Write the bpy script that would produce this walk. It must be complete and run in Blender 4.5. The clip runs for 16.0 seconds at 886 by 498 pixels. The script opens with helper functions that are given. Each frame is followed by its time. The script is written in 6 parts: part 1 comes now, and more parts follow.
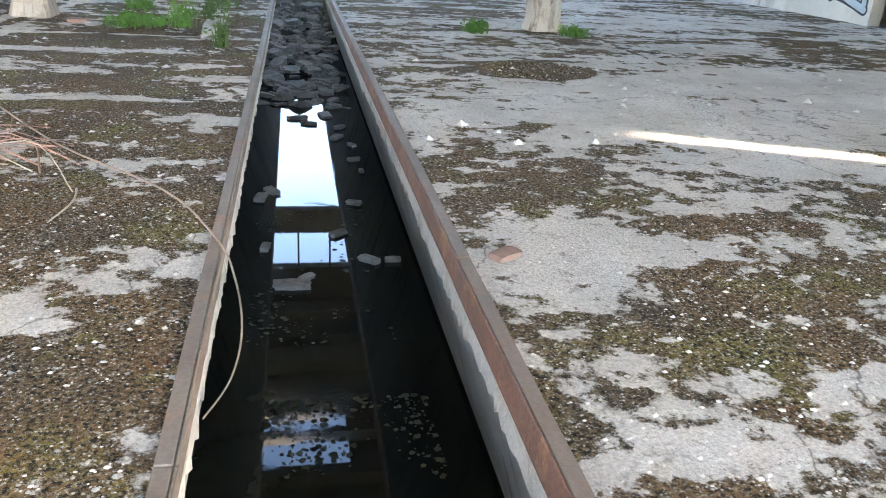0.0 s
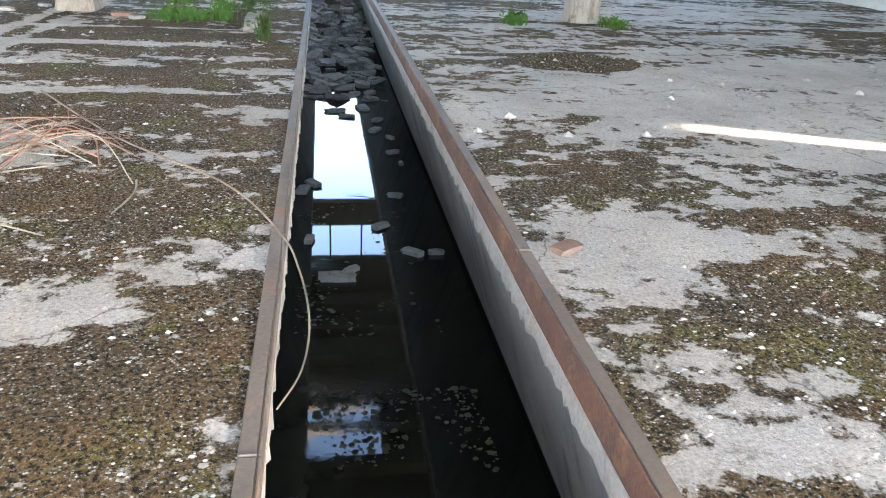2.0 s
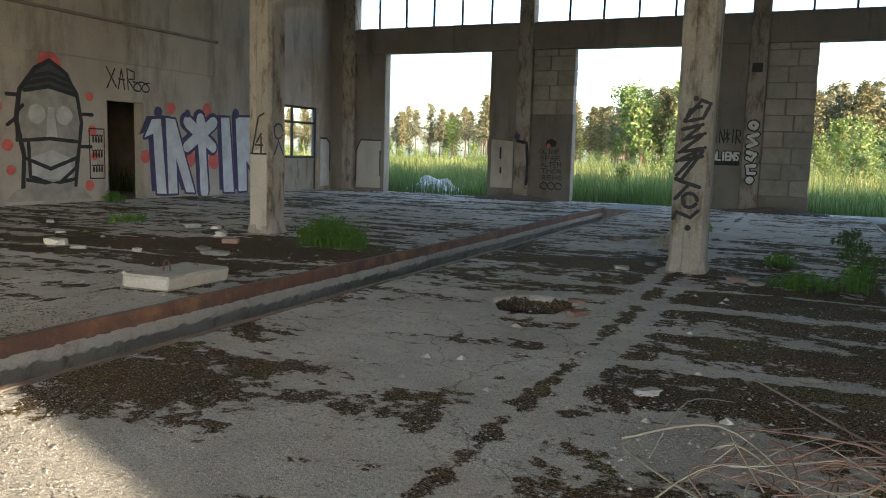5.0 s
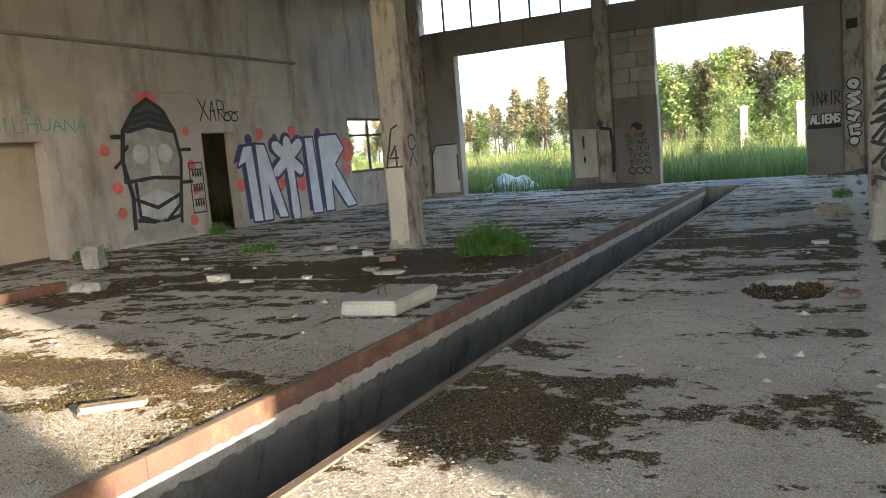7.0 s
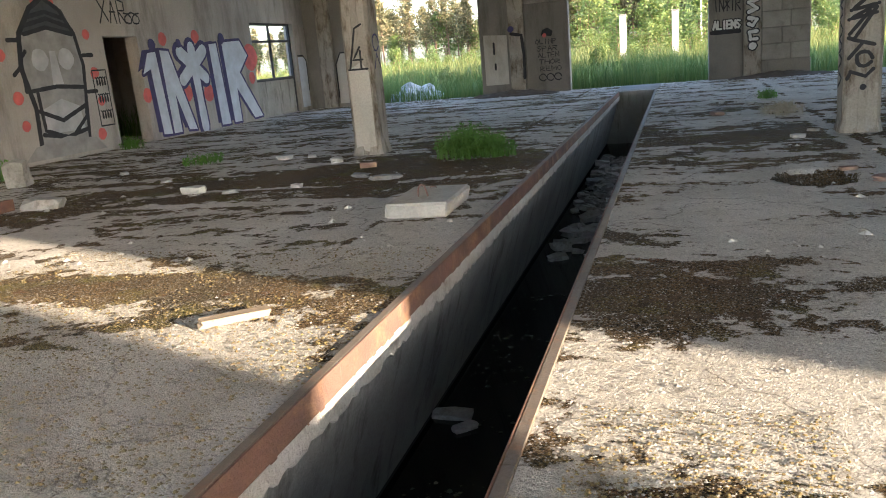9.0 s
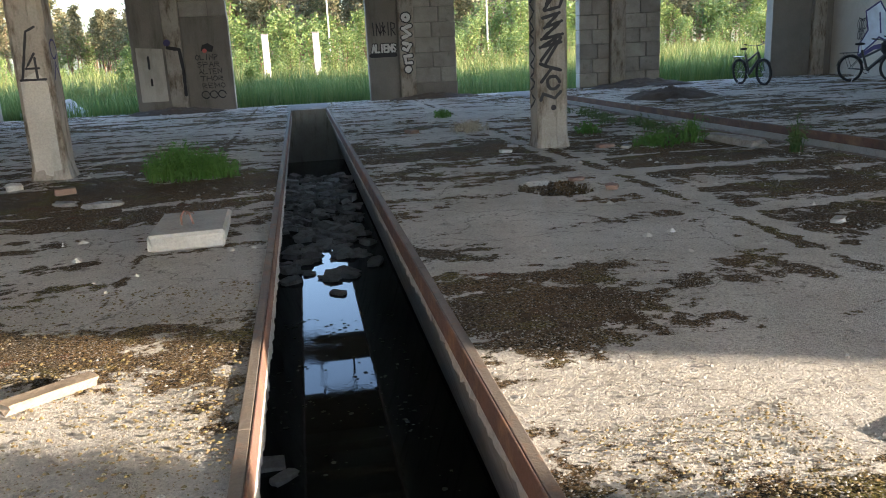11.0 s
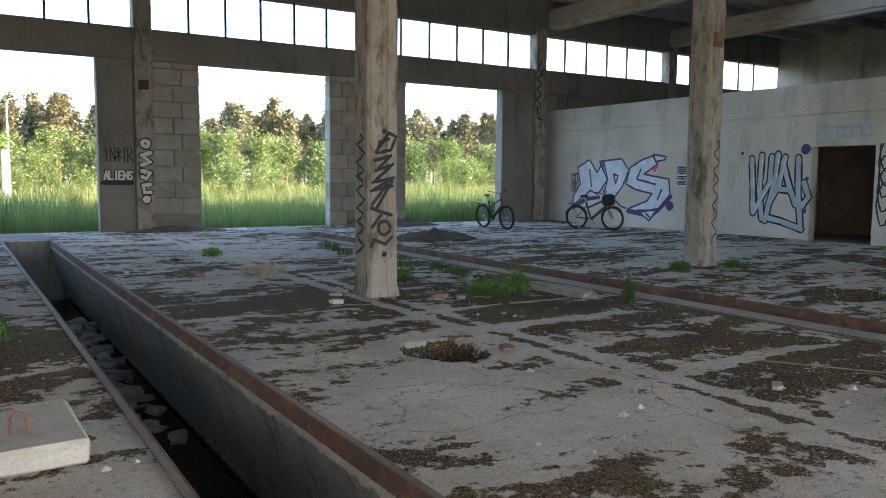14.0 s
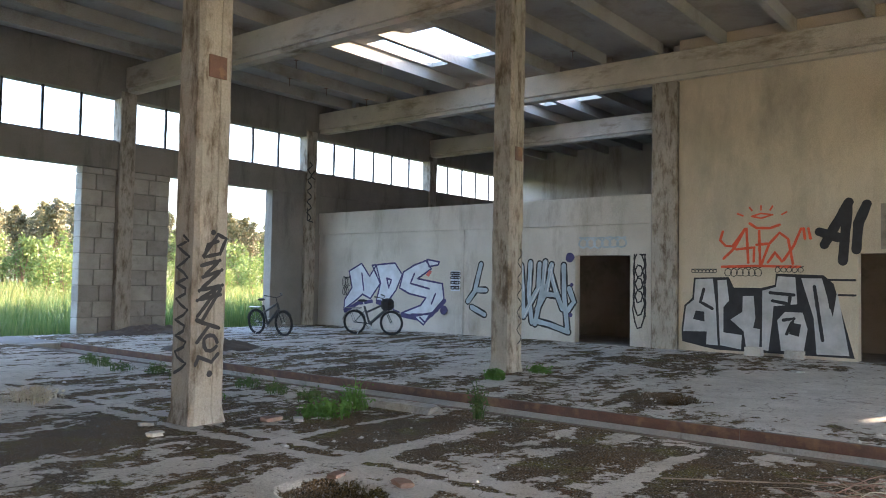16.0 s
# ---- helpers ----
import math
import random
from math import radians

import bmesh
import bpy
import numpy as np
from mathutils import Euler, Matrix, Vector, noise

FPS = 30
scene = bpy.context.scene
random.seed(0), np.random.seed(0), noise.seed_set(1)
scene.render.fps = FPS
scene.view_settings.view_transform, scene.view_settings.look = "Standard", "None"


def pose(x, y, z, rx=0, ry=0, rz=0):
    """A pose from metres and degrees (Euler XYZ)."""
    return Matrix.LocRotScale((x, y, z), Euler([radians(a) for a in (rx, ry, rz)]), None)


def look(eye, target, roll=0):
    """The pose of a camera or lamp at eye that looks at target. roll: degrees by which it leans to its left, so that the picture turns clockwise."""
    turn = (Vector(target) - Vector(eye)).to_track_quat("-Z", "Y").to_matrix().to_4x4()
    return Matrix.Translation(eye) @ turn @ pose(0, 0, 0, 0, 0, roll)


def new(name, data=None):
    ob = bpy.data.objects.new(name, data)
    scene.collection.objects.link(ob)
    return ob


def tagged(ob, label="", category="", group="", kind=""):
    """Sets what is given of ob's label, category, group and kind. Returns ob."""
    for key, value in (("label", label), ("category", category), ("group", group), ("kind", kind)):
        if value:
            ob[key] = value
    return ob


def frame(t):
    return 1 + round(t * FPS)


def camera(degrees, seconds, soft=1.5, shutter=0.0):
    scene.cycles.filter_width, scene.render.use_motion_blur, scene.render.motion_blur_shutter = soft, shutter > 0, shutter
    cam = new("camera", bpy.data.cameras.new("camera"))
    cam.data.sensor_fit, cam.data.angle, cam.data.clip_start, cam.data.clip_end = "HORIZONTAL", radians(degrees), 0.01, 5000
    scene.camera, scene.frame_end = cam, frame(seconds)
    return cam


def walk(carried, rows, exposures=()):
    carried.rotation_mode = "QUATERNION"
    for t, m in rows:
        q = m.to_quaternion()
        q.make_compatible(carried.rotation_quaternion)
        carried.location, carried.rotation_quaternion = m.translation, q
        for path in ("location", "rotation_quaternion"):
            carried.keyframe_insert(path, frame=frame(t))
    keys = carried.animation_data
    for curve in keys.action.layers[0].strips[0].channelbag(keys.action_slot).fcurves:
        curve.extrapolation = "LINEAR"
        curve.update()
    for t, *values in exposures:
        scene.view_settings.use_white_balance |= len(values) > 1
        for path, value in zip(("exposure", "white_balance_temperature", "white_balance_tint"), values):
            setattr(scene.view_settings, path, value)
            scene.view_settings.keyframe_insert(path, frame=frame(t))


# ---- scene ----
cam = camera(59.1, 16.0, soft=1.0)
PATH = [
    (0, (0.257, 0.378, 1.237), (0.625, 2.19, 0.476), 3.5),
    (0.5, (0.252, 0.377, 1.22), (0.587, 2.135, 0.326), 3.6),
    (1, (0.238, 0.382, 1.222), (0.554, 2.143, 0.328), 3.0),
    (1.5, (0.203, 0.396, 1.227), (0.503, 2.173, 0.361), 2.7),
    (2, (0.124, 0.411, 1.224), (0.424, 2.227, 0.443), 3.0),
    (2.5, (-0.019, 0.38, 1.261), (0.273, 2.237, 0.578), 2.7),
    (3, (-0.178, 0.391, 1.275), (-0.042, 2.288, 0.657), 3.5),
    (3.5, (-0.396, 0.494, 1.319), (-0.641, 2.407, 0.79), 3.4),
    (4, (-0.774, 0.897, 1.362), (-1.253, 2.792, 0.938), 1.2),
    (4.5, (-1.126, 0.944, 1.378), (-1.717, 2.826, 1.048), 1.5),
    (5, (-1.585, 1.143, 1.294), (-2.408, 2.95, 1.05), 1.7),
    (5.2, (-1.763, 1.15, 1.309), (-2.667, 2.919, 1.077), 0.8),
    (7.3, (-3.516, 0.644, 1.316), (-4.416, 2.41, 1.053), -5.1),
    (7.5, (-3.688, 0.557, 1.314), (-4.574, 2.313, 0.95), -4.9),
    (8, (-4.07, 0.446, 1.35), (-4.935, 2.195, 0.911), -4.0),
    (8.5, (-4.423, 0.386, 1.314), (-5.207, 2.168, 0.858), -6.9),
    (9, (-4.784, 0.335, 1.286), (-5.366, 2.188, 0.807), -5.1),
    (9.5, (-5.119, 0.307, 1.291), (-5.316, 2.24, 0.818), -5.6),
    (10, (-5.422, 0.35, 1.255), (-5.418, 2.291, 0.772), -5.2),
    (12.3, (-6.647, 1.067, 1.413), (-6.09, 2.927, 0.936), -1.1),
    (12.5, (-6.754, 1.142, 1.417), (-6.199, 3.014, 0.987), -1.3),
    (13, (-6.981, 1.407, 1.442), (-6.374, 3.281, 1.098), -1.0),
    (13.5, (-7.101, 1.785, 1.401), (-6.366, 3.622, 1.11), -0.1),
    (14, (-7.139, 2.166, 1.446), (-6.08, 3.852, 1.264), 0.5),
    (14.5, (-7.257, 2.478, 1.462), (-5.862, 3.909, 1.382), 2.2),
    (15, (-7.331, 2.763, 1.474), (-5.813, 4.065, 1.426), 2.0),
    (15.5, (-7.456, 3.191, 1.5), (-5.91, 4.46, 1.529), 1.6),
    (16, (-7.635, 3.515, 1.515), (-6.073, 4.761, 1.599), 1.0),
]
EXPOSURES = ((0, 4.72, 6050, 16), (2.5, 4.72, 6050, 17), (3.5, 3.62, 5900, 13), (4.2, 3.18, 5800, 11), (5, 2.5, 6000, 9), (7.5, 2.95, 6000, 12), (10, 2.9, 5900, 14), (12.5, 2.62, 5700, 12), (13.5, 2.87, 5750, 12), (14.5, 3.25, 6000, 17), (16, 3.55, 6000, 18))
walk(cam, [(t, look(eye, target, roll)) for t, eye, target, roll in PATH], EXPOSURES)
# ---- world, sun, exposure ----
SUN_AZ = Vector((-0.932, 0.362, 0)).normalized()   # the way the sunlight travels
SUN_EL = radians(9.0)
world = bpy.data.worlds.new("world")
scene.world = world
world.use_nodes = True
wn = world.node_tree.nodes
bg = wn["Background"]
sky = wn.new("ShaderNodeTexSky")
sky.sky_type = "NISHITA"
sky.sun_disc = False
sky.sun_elevation = radians(16.0)
sky.sun_rotation = math.atan2(-SUN_AZ.x, -SUN_AZ.y)
sky.air_density, sky.dust_density, sky.ozone_density = 1.0, 2.0, 1.0
world.node_tree.links.new(sky.outputs[0], bg.inputs[0])
bg.inputs[1].default_value = 0.15
sun_data = bpy.data.lights.new("sun", "SUN")
sun_data.energy, sun_data.angle, sun_data.color = 3.5, radians(0.6), (1.0, 0.80, 0.55)
sun = new("sun", sun_data)
ray = Vector((SUN_AZ.x * math.cos(SUN_EL), SUN_AZ.y * math.cos(SUN_EL), -math.sin(SUN_EL)))
sun.matrix_world = look(-ray * 60, (0, 0, 0))

# ---- materials ----


def nodes_of(name, rough=0.9, metal=0.0):
    m = bpy.data.materials.new(name)
    m.use_nodes = True
    nt = m.node_tree
    b = nt.nodes["Principled BSDF"]
    b.inputs["Roughness"].default_value, b.inputs["Metallic"].default_value = rough, metal
    return m, nt, b


def noise_node(nt, scale, detail=6.0, rough=0.6, stretch=(1, 1, 1), coords="Position"):
    n = nt.nodes.new("ShaderNodeTexNoise")
    n.inputs["Scale"].default_value, n.inputs["Detail"].default_value, n.inputs["Roughness"].default_value = scale, detail, rough
    if coords == "Position":
        g = nt.nodes.new("ShaderNodeNewGeometry").outputs["Position"]
    else:
        g = nt.nodes.new("ShaderNodeTexCoord").outputs["Object"]
    mp = nt.nodes.new("ShaderNodeMapping")
    mp.inputs["Scale"].default_value = stretch
    nt.links.new(g, mp.inputs[0])
    nt.links.new(mp.outputs[0], n.inputs["Vector"])
    return n.outputs["Fac"]


def ramp(nt, fac, lo, hi, a=(0, 0, 0), b=(1, 1, 1)):
    r = nt.nodes.new("ShaderNodeValToRGB")
    r.color_ramp.elements[0].position, r.color_ramp.elements[1].position = lo, hi
    r.color_ramp.elements[0].color, r.color_ramp.elements[1].color = (*a, 1), (*b, 1)
    nt.links.new(fac, r.inputs[0])
    return r.outputs[0]


def mix(nt, fac, a, b, kind="MIX"):
    x = nt.nodes.new("ShaderNodeMix")
    x.data_type, x.blend_type = "RGBA", kind
    for sock, v in ((x.inputs[0], fac), (x.inputs[6], a), (x.inputs[7], b)):
        if isinstance(v, (int, float)):
            sock.default_value = v
        elif isinstance(v, tuple):
            sock.default_value = (*v, 1)
        else:
            nt.links.new(v, sock)
    return x.outputs[2]


def bump(nt, b, height, strength=0.4, dist=0.01):
    n = nt.nodes.new("ShaderNodeBump")
    n.inputs["Strength"].default_value, n.inputs["Distance"].default_value = strength, dist
    nt.links.new(height, n.inputs["Height"])
    nt.links.new(n.outputs[0], b.inputs["Normal"])


def rand_tint(nt, col, lo=0.8, hi=1.15):
    oi = nt.nodes.new("ShaderNodeObjectInfo")
    return mix(nt, 1.0, col, ramp(nt, oi.outputs["Random"], 0, 1, (lo, lo, lo), (hi, hi, hi * 0.98)), "MULTIPLY")


def stained(name, base, other, stain, scale=0.8, amount=(0.5, 0.72), rough=0.9, relief=0.4, grain=45, streak=(1, 1, 1), tint=False, dist=0.012):
    """A mineral surface: two base tones in large blotches, fine grain, stains (streak stretches them) and relief."""
    m, nt, b = nodes_of(name, rough)
    col = mix(nt, ramp(nt, noise_node(nt, scale), 0.35, 0.65), base, other)
    col = mix(nt, ramp(nt, noise_node(nt, scale * 1.7, 8, 0.7, streak), *amount), col, stain)
    g = noise_node(nt, grain, 4, 0.7)
    col = mix(nt, 1.0, col, ramp(nt, g, 0.25, 0.8, (0.78, 0.77, 0.76), (1.16, 1.16, 1.16)), "MULTIPLY")
    if tint:
        col = rand_tint(nt, col)
    nt.links.new(col, b.inputs["Base Color"])
    bump(nt, b, mix(nt, 0.5, g, noise_node(nt, grain * 0.25, 6, 0.65)), relief, dist)
    return m


def plain(name, col, rough=0.6, metal=0.0, vary=0.25, scale=12.0, relief=0.0):
    m, nt, b = nodes_of(name, rough, metal)
    n = noise_node(nt, scale, 5)
    c = mix(nt, 1.0, col, ramp(nt, n, 0.25, 0.75, (1 - vary,) * 3, (1 + vary,) * 3), "MULTIPLY")
    nt.links.new(c, b.inputs["Base Color"])
    if relief:
        bump(nt, b, n, relief, 0.01)
    return m


def floor_material():
    """Worn concrete under a crust of dark moss and grit; the attribute "moss" gives the broad spread, fine noise the edge."""
    m, nt, b = nodes_of("mossy_concrete", 0.97)
    b.inputs["Specular IOR Level"].default_value = 0.12
    at = nt.nodes.new("ShaderNodeAttribute")
    at.attribute_name = "moss"
    fine = noise_node(nt, 5.5, 9, 0.72)
    add = nt.nodes.new("ShaderNodeMath")
    add.operation = "MULTIPLY_ADD"
    nt.links.new(fine, add.inputs[0])
    add.inputs[1].default_value = 0.62
    nt.links.new(at.outputs["Fac"], add.inputs[2])
    add2 = nt.nodes.new("ShaderNodeMath")
    add2.operation = "MULTIPLY_ADD"
    nt.links.new(noise_node(nt, 1.7, 5, 0.6, (0.75, 1.5, 1)), add2.inputs[0])
    add2.inputs[1].default_value = 0.55
    nt.links.new(add.outputs[0], add2.inputs[2])
    mask = ramp(nt, add2.outputs[0], 0.752, 0.782)
    grit = noise_node(nt, 70, 3, 0.7)
    pale = mix(nt, ramp(nt, noise_node(nt, 1.3, 6), 0.35, 0.65), (0.74, 0.705, 0.65), (0.56, 0.53, 0.475))
    pale = mix(nt, ramp(nt, noise_node(nt, 9, 8, 0.75), 0.56, 0.66), pale, (0.34, 0.315, 0.28))
    pale = mix(nt, ramp(nt, noise_node(nt, 26, 6, 0.8), 0.60, 0.68), pale, (0.20, 0.18, 0.15))
    crack = nt.nodes.new("ShaderNodeTexVoronoi")
    crack.feature = "DISTANCE_TO_EDGE"
    crack.inputs["Scale"].default_value = 0.55
    wob = nt.nodes.new("ShaderNodeVectorMath")
    geo = nt.nodes.new("ShaderNodeNewGeometry")
    nz = nt.nodes.new("ShaderNodeTexNoise")
    nz.inputs["Scale"].default_value, nz.inputs["Detail"].default_value = 2.2, 6
    nt.links.new(geo.outputs["Position"], nz.inputs["Vector"])
    wob.operation = "MULTIPLY_ADD"
    nt.links.new(nz.outputs["Color"], wob.inputs[0])
    wob.inputs[1].default_value = (0.7, 0.7, 0.7)
    nt.links.new(geo.outputs["Position"], wob.inputs[2])
    nt.links.new(wob.outputs[0], crack.inputs["Vector"])
    line = ramp(nt, crack.outputs["Distance"], 0.0, 0.0045, (0.8, 0.8, 0.8), (0, 0, 0))
    pale = mix(nt, line, pale, (0.14, 0.125, 0.105))
    dark = mix(nt, ramp(nt, noise_node(nt, 1.1, 5), 0.4, 0.62), (0.20, 0.130, 0.062), (0.125, 0.095, 0.058))
    dark = mix(nt, ramp(nt, noise_node(nt, 1.9, 5, 0.6, (1, 1, 1)), 0.52, 0.66), dark, (0.19, 0.165, 0.045))
    dark = mix(nt, ramp(nt, noise_node(nt, 2.7, 5, 0.6), 0.62, 0.70), dark, (0.19, 0.088, 0.045))
    vor = nt.nodes.new("ShaderNodeTexVoronoi")
    vor.inputs["Scale"].default_value = 62
    nt.links.new(geo.outputs["Position"], vor.inputs["Vector"])
    chips = ramp(nt, vor.outputs["Distance"], 0.22, 0.32, (1, 1, 1), (0, 0, 0))
    pick = mix(nt, 1.0, chips, ramp(nt, vor.outputs["Color"], 0.42, 0.48), "MULTIPLY")
    dark = mix(nt, pick, dark, (0.52, 0.50, 0.46))
    dark = mix(nt, ramp(nt, noise_node(nt, 85, 3, 0.8), 0.55, 0.63), dark, (0.36, 0.335, 0.29))
    dark = mix(nt, ramp(nt, noise_node(nt, 58, 4, 0.8), 0.50, 0.58), dark, (0.028, 0.025, 0.017))
    pale = mix(nt, 1.0, pale, ramp(nt, grit, 0.3, 0.72, (0.68, 0.67, 0.66), (1.2, 1.2, 1.2)), "MULTIPLY")
    dark = mix(nt, 1.0, dark, ramp(nt, grit, 0.3, 0.72, (0.34, 0.33, 0.32), (1.5, 1.5, 1.5)), "MULTIPLY")
    col = mix(nt, mask, pale, dark)
    nt.links.new(col, b.inputs["Base Color"])
    hgt = mix(nt, mask, mix(nt, 0.35, noise_node(nt, 42, 5, 0.75), noise_node(nt, 16, 6, 0.7)), mix(nt, 0.35, noise_node(nt, 48, 4, 0.8), chips))
    bump(nt, b, hgt, 1.0, 0.034)
    return m


M_FLOOR = floor_material()
M_CONC = stained("bare_concrete", (0.27, 0.25, 0.225), (0.20, 0.185, 0.165), (0.10, 0.09, 0.075), 0.7, (0.52, 0.75), streak=(1.5, 1.5, 0.25))
M_COL = stained("column_concrete", (0.43, 0.395, 0.345), (0.33, 0.295, 0.25), (0.13, 0.10, 0.07), 1.6, (0.48, 0.64), streak=(2.2, 2.2, 0.7), relief=0.9)
M_BLOCK = stained("block_concrete", (0.40, 0.375, 0.34), (0.29, 0.27, 0.24), (0.15, 0.135, 0.115), 2.0, (0.55, 0.8), grain=60, relief=0.7, tint=True)
M_PLASTER = stained("grey_plaster", (0.49, 0.455, 0.42), (0.37, 0.34, 0.31), (0.18, 0.16, 0.135), 0.6, (0.49, 0.72), streak=(1.2, 1.2, 0.3), relief=0.25)
M_TAN = stained("tan_plaster", (0.62, 0.535, 0.41), (0.50, 0.43, 0.325), (0.36, 0.32, 0.25), 0.45, (0.48, 0.72), streak=(1, 1, 0.4), relief=0.2)
M_WHITEWALL = stained("pale_plaster", (0.62, 0.59, 0.54), (0.49, 0.46, 0.41), (0.30, 0.27, 0.22), 0.6, (0.52, 0.74), streak=(1, 1, 0.35), relief=0.2)
M_ROOF = stained("roof_concrete", (0.42, 0.40, 0.37), (0.34, 0.32, 0.29), (0.22, 0.19, 0.15), 0.5, (0.5, 0.75), relief=0.2)
M_BEAM = stained("beam_concrete", (0.58, 0.53, 0.45), (0.43, 0.385, 0.32), (0.20, 0.165, 0.115), 0.7, (0.52, 0.68), streak=(1, 0.5, 1.6), relief=0.3)
M_PITWALL = stained("pit_concrete", (0.40, 0.39, 0.35), (0.30, 0.29, 0.26), (0.13, 0.125, 0.105), 1.6, (0.52, 0.70), streak=(1.8, 1.8, 0.3), relief=0.9)
# Near-black concrete for the pit walls' foot at the waterline and the bottom.
M_PITBLACK = stained("near_black_pit_concrete", (0.022, 0.021, 0.018), (0.017, 0.017, 0.014), (0.012, 0.015, 0.009), 1.5, (0.5, 0.7), rough=0.85, relief=0.4)
M_LIME = stained("lime_band", (0.58, 0.56, 0.52), (0.48, 0.455, 0.41), (0.25, 0.22, 0.18), 3.0, (0.55, 0.72), relief=0.8, dist=0.02)
M_RUST = stained("rusted_steel", (0.20, 0.105, 0.075), (0.12, 0.075, 0.062), (0.31, 0.18, 0.10), 2.2, (0.5, 0.7), rough=0.75, relief=0.6, grain=60)
M_RUSTGREY = stained("dull_steel", (0.22, 0.185, 0.15), (0.16, 0.13, 0.105), (0.27, 0.15, 0.09), 2.5, (0.55, 0.7), rough=0.7, relief=0.5, grain=60)
M_STONE = stained("rubble_concrete", (0.46, 0.44, 0.41), (0.34, 0.325, 0.30), (0.14, 0.125, 0.1), 5.0, (0.5, 0.75), relief=0.6, tint=True)
M_CHALK = stained("white_rubble", (0.66, 0.64, 0.60), (0.55, 0.53, 0.49), (0.35, 0.32, 0.28), 6.0, (0.58, 0.8), relief=0.5, tint=True)
M_BRICK = stained("broken_brick", (0.30, 0.20, 0.155), (0.25, 0.155, 0.12), (0.34, 0.29, 0.25), 8.0, (0.55, 0.7), relief=0.6, tint=True)
M_SLABNEW = stained("pale_slab_concrete", (0.56, 0.54, 0.49), (0.47, 0.45, 0.405), (0.32, 0.30, 0.26), 3.0, (0.55, 0.75), relief=0.4)
# Darker plaster: the dimness of the side rooms is put into its colour.
M_DIMTONE = stained("dim_toned_plaster", (0.30, 0.27, 0.23), (0.24, 0.21, 0.18), (0.14, 0.12, 0.1), 0.8, (0.5, 0.75), relief=0.2)
M_SOIL = stained("loose_soil", (0.12, 0.095, 0.07), (0.09, 0.075, 0.06), (0.24, 0.215, 0.19), 4.0, (0.58, 0.75), relief=1.0, grain=30)
M_LITTER = stained("rotted_litter", (0.11, 0.07, 0.036), (0.06, 0.042, 0.025), (0.26, 0.20, 0.13), 14.0, (0.56, 0.66), relief=1.0, grain=55, dist=0.03)
M_MULLION = plain("dark_painted_steel", (0.045, 0.045, 0.047), 0.6)
M_WOOD = stained("weathered_wood", (0.36, 0.29, 0.21), (0.28, 0.22, 0.16), (0.17, 0.13, 0.10), 6.0, (0.5, 0.8), streak=(1, 8, 8), relief=0.5)
M_GRAVEL = stained("pale_gravel", (0.54, 0.50, 0.44), (0.38, 0.35, 0.30), (0.25, 0.22, 0.18), 30.0, (0.52, 0.7), relief=0.2)
M_CRUMB = stained("moss_crumb", (0.24, 0.165, 0.07), (0.17, 0.14, 0.05), (0.42, 0.37, 0.29), 25.0, (0.55, 0.68), relief=0.2)
M_ALGAE = plain("drowned_algae", (0.060, 0.068, 0.034), 0.8, vary=0.5, scale=14)
M_TWIG = plain("dry_twig", (0.30, 0.235, 0.175), 0.9, vary=0.4, scale=9)
M_PINKTWIG = plain("reddish_dry_twig", (0.33, 0.20, 0.15), 0.9, vary=0.4, scale=9)
M_REED = plain("pale_dry_stem", (0.46, 0.41, 0.31), 0.85, vary=0.3, scale=9)
M_BLACK = plain("black_spray_paint", (0.022, 0.022, 0.026), 0.7, vary=0.5, scale=5)
M_NAVY = plain("violet_spray_paint", (0.055, 0.045, 0.14), 0.7, vary=0.35, scale=5)
M_SILVER = plain("pale_blue_spray_paint", (0.56, 0.60, 0.68), 0.6, vary=0.22, scale=3)
M_SILVERGREY = plain("chrome_grey_spray_paint", (0.44, 0.44, 0.45), 0.55, vary=0.3, scale=2.5)
M_STEELBLUE = plain("grey_blue_spray_paint", (0.36, 0.43, 0.49), 0.6, vary=0.3, scale=3)
M_RED = plain("red_spray_paint", (0.70, 0.10, 0.04), 0.7, vary=0.25, scale=5)
M_PINK = plain("pink_red_spray_paint", (0.60, 0.13, 0.12), 0.7, vary=0.25, scale=5)
M_TEAL = plain("teal_spray_paint", (0.08, 0.33, 0.33), 0.7, vary=0.25, scale=5)
M_WHITE = plain("white_spray_paint", (0.68, 0.68, 0.67), 0.7, vary=0.15, scale=5)
M_FACE = plain("grey_wash_paint", (0.30, 0.29, 0.275), 0.7, vary=0.35, scale=3)
M_RUBBER = plain("black_rubber", (0.02, 0.02, 0.021), 0.8)
M_BIKE = plain("dark_bicycle_paint", (0.03, 0.033, 0.038), 0.35)
M_CHROME = plain("bright_metal", (0.5, 0.5, 0.5), 0.3, 1.0)
M_CLOTH = plain("black_nylon", (0.022, 0.022, 0.025), 0.9)
M_SACK = plain("grey_blue_plastic_sheet", (0.42, 0.47, 0.52), 0.5, vary=0.35, scale=4, relief=0.8)


